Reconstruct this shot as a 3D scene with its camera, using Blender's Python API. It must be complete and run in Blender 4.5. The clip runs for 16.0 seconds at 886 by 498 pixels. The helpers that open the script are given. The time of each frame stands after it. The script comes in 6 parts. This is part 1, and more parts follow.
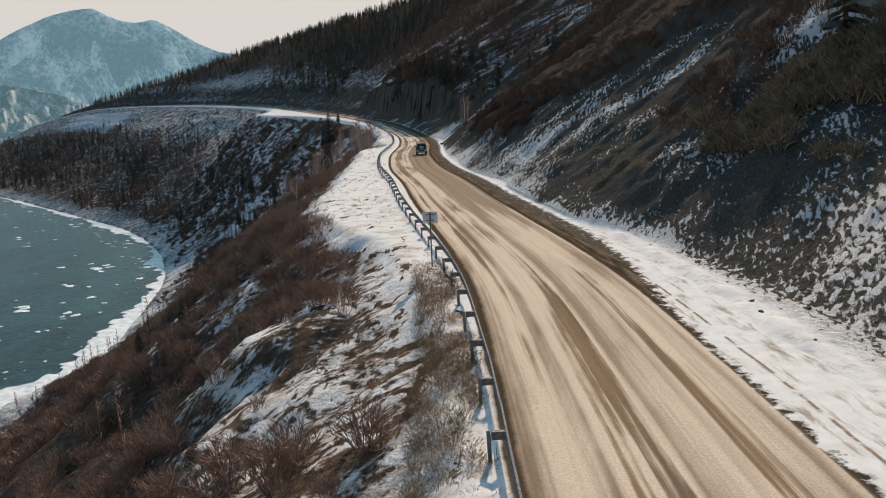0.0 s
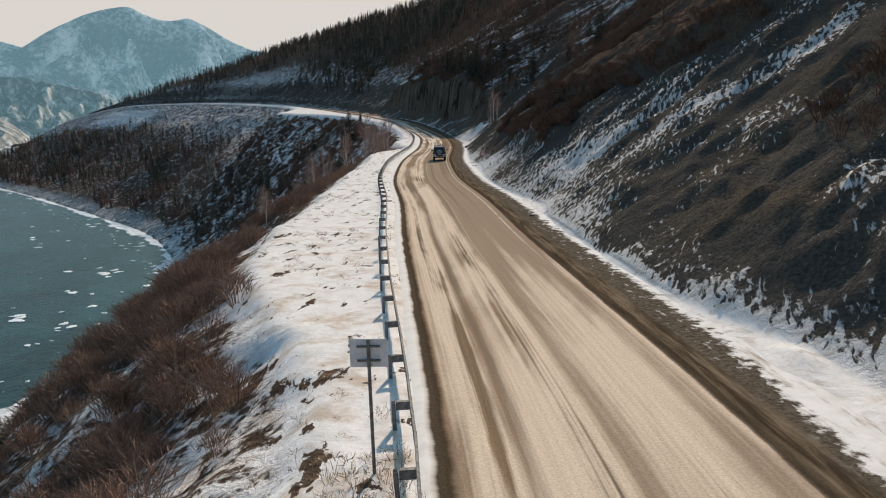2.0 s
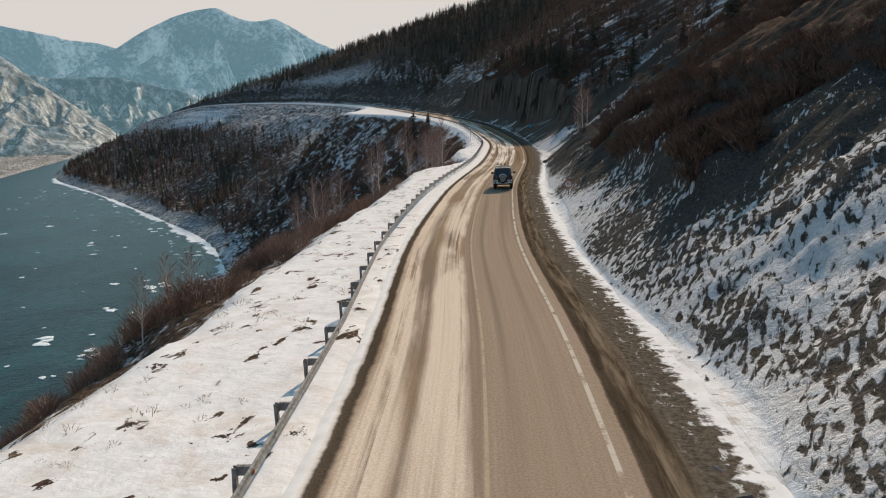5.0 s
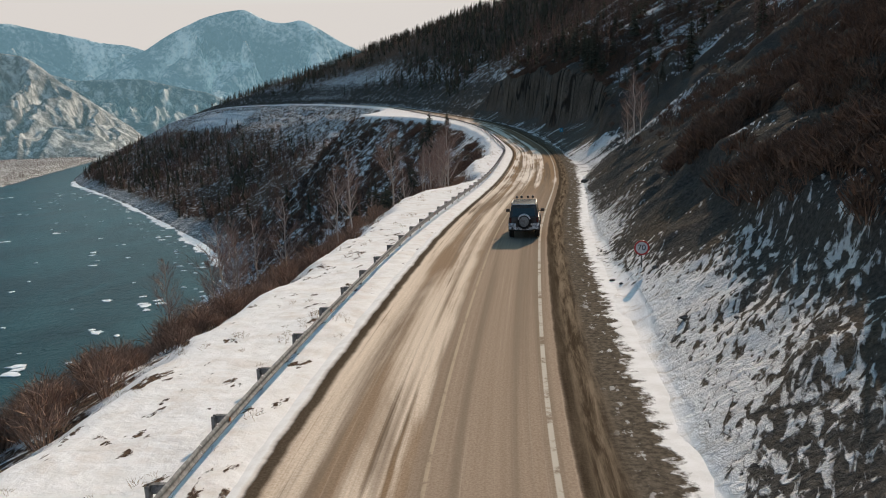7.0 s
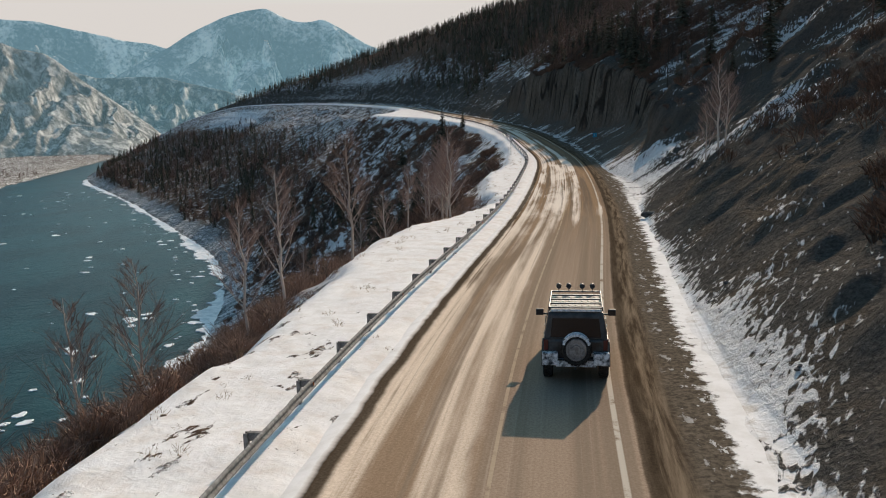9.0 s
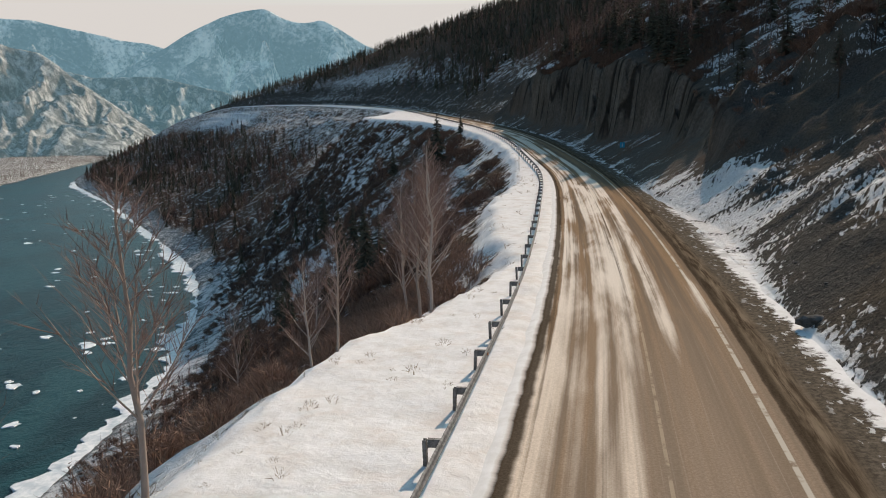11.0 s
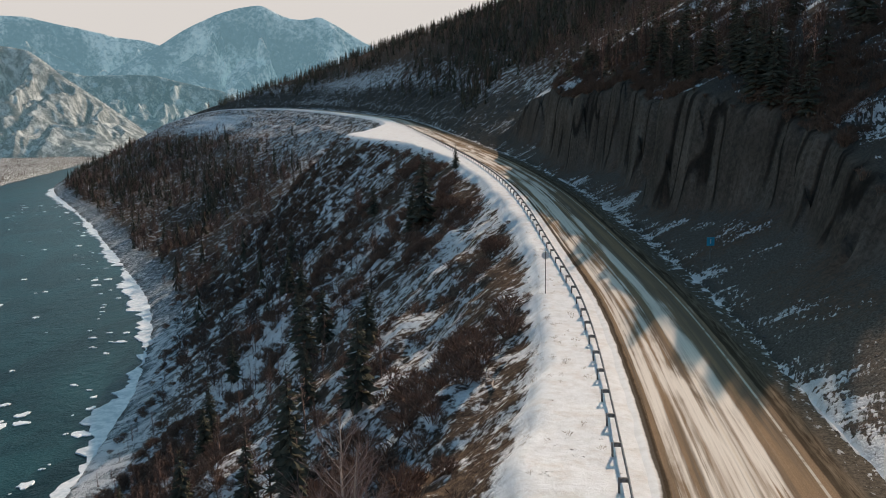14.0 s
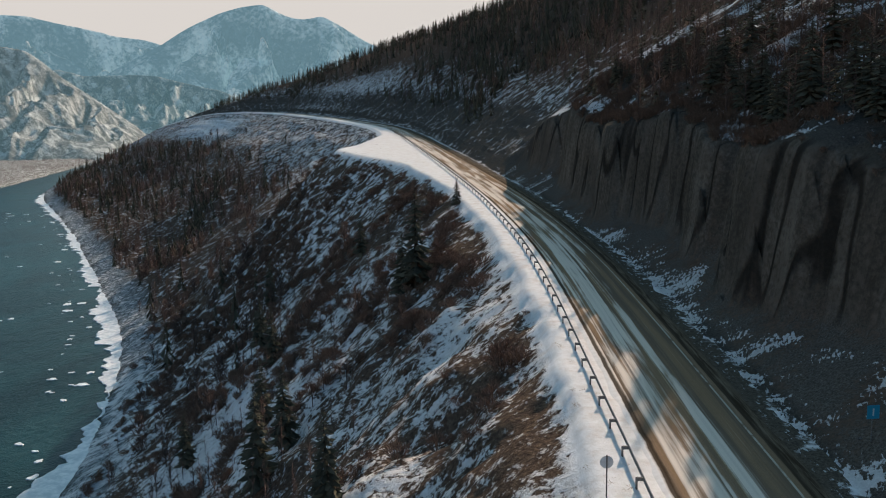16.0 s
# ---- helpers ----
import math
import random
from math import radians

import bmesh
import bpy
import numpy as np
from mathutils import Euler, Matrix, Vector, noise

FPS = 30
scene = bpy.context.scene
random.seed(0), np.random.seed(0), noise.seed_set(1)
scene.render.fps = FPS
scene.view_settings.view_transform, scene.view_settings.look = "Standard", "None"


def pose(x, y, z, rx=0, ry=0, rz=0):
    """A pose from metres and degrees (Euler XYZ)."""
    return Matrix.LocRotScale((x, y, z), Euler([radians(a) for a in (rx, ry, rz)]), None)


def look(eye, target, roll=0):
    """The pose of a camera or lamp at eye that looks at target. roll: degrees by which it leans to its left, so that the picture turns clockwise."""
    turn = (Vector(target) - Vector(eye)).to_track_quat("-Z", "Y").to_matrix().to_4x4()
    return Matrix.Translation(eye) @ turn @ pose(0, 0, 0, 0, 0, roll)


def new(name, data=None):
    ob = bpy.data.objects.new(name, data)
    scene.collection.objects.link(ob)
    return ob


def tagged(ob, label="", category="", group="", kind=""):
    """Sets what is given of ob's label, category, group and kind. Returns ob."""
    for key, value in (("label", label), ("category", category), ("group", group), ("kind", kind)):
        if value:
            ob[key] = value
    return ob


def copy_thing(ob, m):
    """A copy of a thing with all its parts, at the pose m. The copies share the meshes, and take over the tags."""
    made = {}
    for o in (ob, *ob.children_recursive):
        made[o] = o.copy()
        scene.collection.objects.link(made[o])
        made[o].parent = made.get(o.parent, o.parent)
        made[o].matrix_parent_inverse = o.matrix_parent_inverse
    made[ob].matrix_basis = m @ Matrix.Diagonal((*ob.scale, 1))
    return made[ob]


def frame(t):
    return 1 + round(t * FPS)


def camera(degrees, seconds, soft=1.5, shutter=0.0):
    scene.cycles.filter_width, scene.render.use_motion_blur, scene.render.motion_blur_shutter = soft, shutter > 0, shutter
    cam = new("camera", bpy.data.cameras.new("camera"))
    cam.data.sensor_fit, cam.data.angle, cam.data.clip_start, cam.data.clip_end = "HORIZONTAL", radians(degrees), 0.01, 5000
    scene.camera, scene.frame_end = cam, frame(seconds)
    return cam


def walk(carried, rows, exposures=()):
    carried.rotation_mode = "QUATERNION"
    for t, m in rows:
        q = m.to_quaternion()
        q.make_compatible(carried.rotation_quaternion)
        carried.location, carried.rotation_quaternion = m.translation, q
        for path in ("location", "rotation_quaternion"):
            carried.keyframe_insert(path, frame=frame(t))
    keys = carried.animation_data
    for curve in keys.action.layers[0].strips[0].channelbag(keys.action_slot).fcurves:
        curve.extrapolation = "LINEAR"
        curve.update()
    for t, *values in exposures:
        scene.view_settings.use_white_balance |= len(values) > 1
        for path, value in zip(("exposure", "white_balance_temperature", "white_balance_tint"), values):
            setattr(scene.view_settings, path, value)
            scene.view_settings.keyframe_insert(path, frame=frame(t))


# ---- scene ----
cam = camera(56.0, 16.0, soft=1.0)
PATH = [
    (0, (1.395, 4.709, 8.451), (1.252, 6.676, 8.12), -2.5),
    (0.5, (1.419, 11.141, 8.272), (1.256, 13.107, 7.942), -2.4),
    (1, (1.334, 18.352, 8.096), (1.147, 20.316, 7.766), -2.4),
    (1.5, (1.25, 25.265, 7.924), (1.049, 27.227, 7.595), -2.2),
    (2, (1.07, 32.195, 7.757), (0.854, 34.156, 7.43), -2.0),
    (2.5, (0.745, 39.01, 7.958), (0.482, 40.965, 7.63), -2.1),
    (3, (0.491, 45.83, 8.093), (0.173, 47.777, 7.766), -2.0),
    (3.5, (0.109, 52.81, 8.142), (-0.246, 54.751, 7.817), -1.9),
    (4, (-0.355, 59.934, 8.109), (-0.728, 61.872, 7.785), -1.8),
    (6.5, (-4.54, 100.511, 8.47), (-4.996, 102.432, 8.151), -2.3),
    (7, (-5.615, 108.523, 8.304), (-6.085, 110.441, 7.987), -2.1),
    (7.5, (-6.771, 115.972, 8.279), (-7.255, 117.886, 7.964), -1.9),
    (8, (-8.091, 123.741, 8.308), (-8.587, 125.653, 7.994), -1.8),
    (8.5, (-9.479, 131.604, 8.322), (-9.986, 133.513, 8.006), -1.7),
    (9, (-10.812, 138.364, 8.193), (-11.327, 140.271, 7.88), -1.5),
    (11.5, (-19.633, 177.809, 8.856), (-20.144, 179.718, 8.548), -1.1),
    (12, (-21.42, 186.198, 10.586), (-21.93, 188.107, 10.276), -1.1),
    (12.5, (-23.367, 195.63, 12.729), (-23.878, 197.538, 12.416), -1.2),
    (13, (-25.168, 203.679, 14.131), (-25.68, 205.587, 13.817), -1.2),
    (13.5, (-27.274, 213.247, 15.425), (-27.786, 215.154, 15.111), -1.2),
    (14, (-29.048, 221.201, 16.665), (-29.56, 223.109, 16.349), -1.1),
    (14.5, (-31.036, 230.317, 17.997), (-31.548, 232.224, 17.681), -1.1),
    (15, (-32.965, 237.681, 19.245), (-33.474, 239.589, 18.928), -1.1),
    (15.5, (-35.033, 246.638, 20.79), (-35.547, 248.544, 20.47), -1.2),
    (16, (-36.641, 254.171, 21.853), (-37.161, 256.076, 21.535), -1.1),
]
walk(cam, [(t, look(eye, aim, roll)) for t, eye, aim, roll in PATH], [(0.0, 0.05, 6800, 7), (16.0, 0.05, 6800, 7)])


# ---- light ----
SUN_AZ, SUN_EL = 7.0, 26.0          # degrees right of +y, degrees up
world = bpy.data.worlds.new("sky")
scene.world = world
world.use_nodes = True
wn = world.node_tree
sky = wn.nodes.new("ShaderNodeTexSky")
sky.sky_type = "NISHITA"
sky.sun_disc = False
sky.sun_elevation = radians(SUN_EL)
sky.sun_rotation = radians(SUN_AZ)
sky.altitude = 900
sky.air_density = 1.0
sky.dust_density = 6.0
tone = wn.nodes.new("ShaderNodeMix")      # thin winter haze over the blue
tone.data_type, tone.blend_type = "RGBA", "MULTIPLY"
tone.inputs[0].default_value = 1.0
tone.inputs[7].default_value = (0.64, 1.0, 1.10, 1)
wn.links.new(sky.outputs[0], tone.inputs[6])
rise = wn.nodes.new("ShaderNodeSeparateXYZ")
wn.links.new(wn.nodes.new("ShaderNodeTexCoord").outputs["Generated"], rise.inputs[0])
low = wn.nodes.new("ShaderNodeMapRange")
low.inputs[1].default_value, low.inputs[2].default_value = 0.21, 0.13
wn.links.new(rise.outputs[2], low.inputs[0])
haze = wn.nodes.new("ShaderNodeMix")
haze.data_type = "RGBA"
haze.inputs[7].default_value = (5.4, 5.1, 5.1, 1)
wn.links.new(low.outputs[0], haze.inputs[0])
wn.links.new(tone.outputs[2], haze.inputs[6])
wn.links.new(haze.outputs[2], wn.nodes["Background"].inputs[0])
wn.nodes["Background"].inputs[1].default_value = 0.125
sun_data = bpy.data.lights.new("sun", "SUN")
sun_data.energy, sun_data.angle, sun_data.color = 4.9, radians(0.6), (1.0, 0.768, 0.628)
sun = new("sun", sun_data)
a, e = radians(SUN_AZ), radians(SUN_EL)
sun.matrix_world = look((0, 0, 0), (-math.sin(a) * math.cos(e), -math.cos(a) * math.cos(e), -math.sin(e)))
scene.view_settings.exposure = 0.0

# ---- the lie of the land ----
# centre line of the road: x, y, z
ROAD = np.array([
    (9.5, -120, 0), (8.3, -60, 0), (7.3, -20, 0), (6.2, 10, 0), (4.8, 32, 0), (3.2, 48, 0), (-0.6, 70, 0), (-3.0, 83.5, 0),
    (-6.3, 103.7, 0), (-10.9, 128.4, 0), (-14.5, 155.3, 0), (-16.4, 173.6, 0), (-19.2, 209.7, 0), (-23.6, 248.5, 0),
    (-29.2, 287.5, 0.1), (-35.4, 313.6, 1.2), (-48.5, 362, 3.3), (-63.5, 406, 5.1), (-83, 456.5, 6.8), (-117, 541, 9.6),
    (-156, 633, 13.0), (-198, 715, 16.5), (-290, 850, 22.0), (-370, 960, 25.5), (-456, 1060, 28.0), (-560, 1150, 27.0),
    (-720, 1290, 10.0), (-900, 1500, -20.0), (-1150, 1800, -40.0), (-1700, 2600, -50.0), (-2900, 4900, -50.0)], float)
SHORE = np.array([(-160, -200), (-150, 0), (-138, 120), (-127, 203), (-121, 228), (-124, 255), (-134, 300), (-147, 350), (-165, 395), (-190, 445),
                  (-240, 522), (-340, 636), (-470, 780), (-600, 915), (-700, 1020), (-800, 1150), (-960, 1400), (-1140, 1690), (-1500, 2300), (-2600, 4900)], float)
FARBANK = np.array([(-430, -200), (-440, 100), (-490, 400), (-600, 700), (-696, 872), (-760, 945), (-900, 1206), (-1139, 1665), (-1307, 1961), (-1600, 2400), (-2750, 4900)], float)
WATER = -61.0


def smooth_line(pts, step):
    """A Catmull-Rom line through the points, about one sample every step metres."""
    out = []
    p = np.vstack([2 * pts[0] - pts[1], pts, 2 * pts[-1] - pts[-2]])
    for i in range(1, len(p) - 2):
        n = max(2, int(np.linalg.norm(p[i + 1] - p[i]) / step))
        t = np.linspace(0, 1, n, endpoint=False)[:, None]
        out.append(0.5 * (2 * p[i] + (p[i + 1] - p[i - 1]) * t + (2 * p[i - 1] - 5 * p[i] + 4 * p[i + 1] - p[i + 2]) * t**2
                          + (3 * p[i] - p[i - 1] - 3 * p[i + 1] + p[i + 2]) * t**3))
    return np.vstack(out + [pts[-1:]])


LINE = smooth_line(ROAD, 2.0)
LINE_S = np.r_[0, np.cumsum(np.linalg.norm(np.diff(LINE[:, :2], axis=0), axis=1))]
LINE_S -= np.interp(0, LINE[:, 1], LINE_S)
SHORE_L = smooth_line(SHORE, 8.0)


def along(y, column):
    return np.interp(y, LINE[:, 1], column)


def road_at(s):
    """Centre, and the unit way ahead, of the road at s."""
    p = np.array([np.interp(s, LINE_S, LINE[:, k]) for k in range(3)])
    q = np.array([np.interp(s + 0.5, LINE_S, LINE[:, k]) for k in range(3)])
    w = q - p
    return p, w / np.linalg.norm(w)


def s_of_y(y):
    return float(np.interp(y, LINE[:, 1], LINE_S))


def near_line(x, y, line, extra):
    """Signed distance to a line (left negative), and extra columns there: a rough search first, then a close one."""
    a, b = line[:-1, :2], line[1:, :2]
    ab = b - a
    ln = (ab**2).sum(1)
    hop = 10
    rough = line[::hop, :2].astype(np.float32)
    dist = np.empty(len(x))
    cols = [np.empty(len(x)) for _ in extra]
    near = np.arange(-hop, hop + 1)
    for i in range(0, len(x), 8000):
        px, py = x[i:i + 8000], y[i:i + 8000]
        k0 = ((px[:, None].astype(np.float32) - rough[:, 0]) ** 2 + (py[:, None].astype(np.float32) - rough[:, 1]) ** 2).argmin(1) * hop
        j = np.clip(k0[:, None] + near, 0, len(a) - 1)
        ax, ay, bx, by = a[j, 0], a[j, 1], ab[j, 0], ab[j, 1]
        t = np.clip(((px[:, None] - ax) * bx + (py[:, None] - ay) * by) / ln[j], 0, 1)
        dx, dy = px[:, None] - ax - t * bx, py[:, None] - ay - t * by
        k = (dx * dx + dy * dy).argmin(1)
        r = np.arange(len(k))
        side = np.sign(by[r, k] * dx[r, k] - bx[r, k] * dy[r, k])
        dist[i:i + 8000] = np.hypot(dx[r, k], dy[r, k]) * np.where(side == 0, 1, side)
        for c, e in zip(cols, extra):
            c[i:i + 8000] = e[j[r, k]] + t[r, k] * (e[j[r, k] + 1] - e[j[r, k]])
    return dist, cols


# value noise on numpy arrays
_perm = np.random.RandomState(7).rand(256, 256)


def vnoise(x, y):
    xi, yi = np.floor(x).astype(int), np.floor(y).astype(int)
    fx, fy = x - xi, y - yi
    fx, fy = fx * fx * (3 - 2 * fx), fy * fy * (3 - 2 * fy)
    g = lambda i, j: _perm[i % 256, j % 256]
    return (g(xi, yi) * (1 - fx) + g(xi + 1, yi) * fx) * (1 - fy) + (g(xi, yi + 1) * (1 - fx) + g(xi + 1, yi + 1) * fx) * fy


def fbm(x, y, size, octaves=4, gain=0.5):
    """Noise from about -1 to 1, with its largest forms size metres across."""
    v, amp, tot = 0, 1.0, 0
    for o in range(octaves):
        v = v + amp * (vnoise(x / size * 2**o + 17.3 * o, y / size * 2**o + 5.1 * o) * 2 - 1)
        tot += amp
        amp *= gain
    return v / tot * 1.6


def step(a, b, v):
    t = np.clip((v - a) / (b - a), 0, 1)
    return t * t * (3 - 2 * t)


# width of the snowy shelf left of the guard rail, by y
SHELF_Y = [-50, 20, 30, 44, 55, 62, 75, 92, 112, 132, 158, 175, 187, 197, 205, 212, 219, 232, 253, 279, 310, 330, 345, 376, 432, 490, 530, 552, 580, 640, 800]
SHELF_W = [0.8, 0.9, 1.3, 1.8, 3.0, 3.8, 6.8, 7.6, 6.0, 5.0, 4.0, 4.5, 6.0, 6.5, 4.0, 2.2, 1.2, 3.0, 5.0, 3.6, 2.2, 1.5, 2.2, 3.0, 4.0, 9.0, 24.0, 30.0, 20.0, 6.0, 4.0]


def rail_offset(y):
    return np.interp(y, [0, 30, 70, 155, 215, 250, 300, 340], [-3.9, -4.1, -5.0, -5.6, -5.4, -5.6, -5.6, -5.4])


TRACK_S = [82, 88, 95, 104, 113, 125, 140, 160]
TRACK_D = [42, 36, 30, 24.5, 21, 18.5, 17.5, 17.5]


def land(x, y):
    """Height of the ground, and what it is like there."""
    shape = x.shape
    x, y = x.ravel(), y.ravel()
    d, (s, zr) = near_line(x, y, LINE, [LINE_S, LINE[:, 2]])
    yl = np.interp(s, LINE_S, LINE[:, 1])
    n_big, n_mid, n_small = fbm(x, y, 60, 4), fbm(x, y, 9, 4), fbm(x, y, 2.2, 3)
    # right: verge, scree slope, cliff
    foot = 7.6 + 0.7 * fbm(s, 0 * s, 30, 3) - 1.2 * step(225, 260, yl) + 2.0 * step(64, 42, yl) - 0.9 * step(56, 68, yl) * step(100, 90, yl) - 0.8 * step(90, 115, yl) * step(225, 210, yl)
    r = np.maximum(d - foot, 0)
    scree = 0.70 * r - 0.00045 * np.maximum(r - 40, 0) ** 2
    scree = np.where(r > 250, 0.70 * 250 - 20 + 0.25 * (r - 250), scree)
    scree = scree * (1 + 0.22 * step(560, 700, yl)) + step(1.5, 14, r) * (0.9 * n_mid + 2.2 * n_big * step(6, 40, r)) + 0.16 * n_small * step(0.3, 2, r)
    w = step(244, 275, yl + 8 * n_mid) * (1 - step(430, 470, yl))
    face = 6.2 + 2.4 * fbm(s, 0 * s, 26, 3) + 0.9 * np.abs(fbm(s, 0 * s + 40, 14, 3)) - 2.5 * step(330, 370, yl) + 0.14 * fbm(x, y, 3, 2) + 1.3 * np.round(1.4 * fbm(s + 0.25 * n_small, 0 * s + 77, 9, 2)) / 1.4 + 0.5 * np.round(1.2 * fbm(s, 0 * s + 51, 3.5, 1))
    top = 12.0 + 3.0 * step(295, 330, yl) + 3.2 * fbm(s, 0 * s + 9, 22, 3) + 3.0 * step(380, 420, yl)
    talus = 0.60 * np.minimum(r, face) + 0.10 * n_small
    cliff = talus + (top - 0.60 * face) * step(face - 0.3, face + 2.4 + 0.5 * n_mid, r) + 0.62 * np.maximum(r - face - 2.4, 0) + 0.9 * n_mid * step(face + 2, face + 6, r)
    # gullies and hummocks that run down the slope, steep on the near side
    lane = s + 0.35 * d + 2.0 * n_mid
    saw = lambda v: np.minimum(1 - v, v * 0.3 / 0.7 * 1.0) / 0.3
    ribs = saw((lane / 7.5) % 1.0) * (0.5 + 0.5 * fbm(x, y, 14, 2)) + 0.22 * fbm(s * 1.0, d * 0.45, 1.7, 3)
    scree = scree + 0.75 * ribs * step(1.0, 6.0, r) * (1 - step(60, 120, r))
    # hummocks of stones and clods, their steep sides turned down the road
    hs = s - 0.25 * d
    hum = np.maximum(fbm(hs, d * 0.8, 1.5, 2), -0.1) + 0.6 * np.maximum(fbm(hs + 40, d * 0.7, 0.8, 2), 0)
    scree = scree + 0.34 * hum * step(1.2, 4.0, r) * (1 - step(24, 40, r))
    # an old track cut across the hillside: a low scarp with a smooth slope above
    over_edge = d - np.interp(s, TRACK_S, TRACK_D) - 0.5 * n_small
    bench = r - 5.6 - 0.8 * fbm(s, 0 * s + 31, 9, 3)
    scree = scree + 1.1 * step(-0.5, 0.5, bench) * (1 - step(1, 9, bench)) * step(112, 124, s) * step(172, 158, s)
    scree = scree + 2.2 * step(-0.4, 0.4, over_edge) * (1 - step(2, 18, over_edge)) * step(82, 90, s) * step(160, 146, s)
    rise = scree * (1 - w) + cliff * w
    cap = np.interp(yl, [300, 600, 750, 900, 1000, 1080, 1150, 1300], [240, 170, 118, 92, 74, 46, 22, 8])
    rise = cap * np.tanh(rise / cap)
    # left: shelf, then the fall to the shore
    shelf = -rail_offset(yl) + np.interp(yl, SHELF_Y, SHELF_W) + 0.55 * fbm(x, y, 5, 3)
    dl = np.maximum(-d - shelf, 0)
    ds, _ = near_line(x, y, SHORE_L, [])
    ds = np.maximum(ds, 0)
    u = dl / (dl + ds + 1e-6)
    bulge = 1.0 + (0.12 + 0.27 * step(225, 175, yl)) * np.sin(np.pi * u)
    fall = (WATER - zr) * np.clip(u * bulge, 0, 1) + (1.6 * n_mid + 4.0 * n_big * step(10, 60, dl)) * step(0.5, 9, dl) * step(0, 25, ds) + 0.2 * n_small * step(0.2, 2, dl)
    fall = fall - 5.0 * step(6, 32, dl) * step(15, 60, ds) * step(225, 175, yl)
    fall = np.where(dl <= 0, 0.05 * n_small, fall - 0.25 * step(0, 1.2, dl))
    edge = 0.24 * step(4.2, 4.9, -d + 0.1 * n_small) - 0.20
    windrow = 0.22 * np.exp(-((d - 7.3 - 0.4 * fbm(s, 0 * s + 3, 12, 3)) / 0.45) ** 2) * (0.6 + 0.5 * n_small) * step(100, 70, yl) + 0.05 * n_small * step(6.0, 7.0, d) * step(1.0, 0.0, r)
    verge = 0.20 * step(5.6, 6.6, d + 0.3 * n_small) - 0.22
    h = zr + np.where(d < 0, edge + fall, verge + windrow + rise)
    # the river bed and the plain beyond
    xs, xf = np.interp(y, SHORE_L[:, 1], SHORE_L[:, 0]), np.interp(y, FARBANK[:, 1], FARBANK[:, 0])
    wet = x < xs
    h = np.where(wet, WATER - np.minimum(5, 0.12 * np.maximum(xs - x, 0)) - 0.3, h)
    over = np.maximum(xf - x, 0)
    h = np.where(x < xf, WATER + np.minimum(0.10 * over, 5) + 0.01 * over + 2.0 * n_big * step(0, 120, over), h)
    zone = np.where(x < xf, 3.0, np.where(wet, 2.0, np.where(d < 0, 0.0, 1.0)))
    out = dict(s=s, d=d, h=h, zone=zone, dl=np.where(d < 0, dl, 0), r=np.where(d > 0, r, 0), ds=ds, w=np.where(d > 0, w * step(0, 1, r), 0), face=face, over=over, edge=np.where((d > 0) & (s > 84) & (s < 158), over_edge, -99.0))
    return {k: v.reshape(shape) for k, v in out.items()}


def land_h(x, y):
    return land(np.array([x], float), np.array([y], float))["h"][0]


def mesh_from(name, verts, faces, mat=None, smooth=True):
    me = bpy.data.meshes.new(name)
    me.from_pydata(verts, [], faces)
    if smooth:
        me.polygons.foreach_set("use_smooth", np.ones(len(me.polygons), bool))
    if mat:
        me.materials.append(mat)
    return me


def grid_mesh(name, X, Y, Z, mat):
    """A sheet from arrays of rows and columns."""
    ny, nx = X.shape
    me = bpy.data.meshes.new(name)
    me.vertices.add(nx * ny)
    me.vertices.foreach_set("co", np.stack([X, Y, Z], -1).astype(np.float32).ravel())
    i = (np.arange(ny - 1)[:, None] * nx + np.arange(nx - 1)).ravel()
    q = np.stack([i, i + 1, i + nx + 1, i + nx], -1).astype(np.int32)
    me.loops.add(q.size)
    me.loops.foreach_set("vertex_index", q.ravel())
    me.polygons.add(len(q))
    me.polygons.foreach_set("loop_start", np.arange(0, q.size, 4, dtype=np.int32))
    me.polygons.foreach_set("use_smooth", np.ones(len(q), bool))
    me.update()
    me.validate()
    me.materials.append(mat)
    return me


def put_attribute(me, name, values):
    at = me.attributes.new(name, "FLOAT", "POINT")
    at.data.foreach_set("value", np.asarray(values, np.float32).ravel())

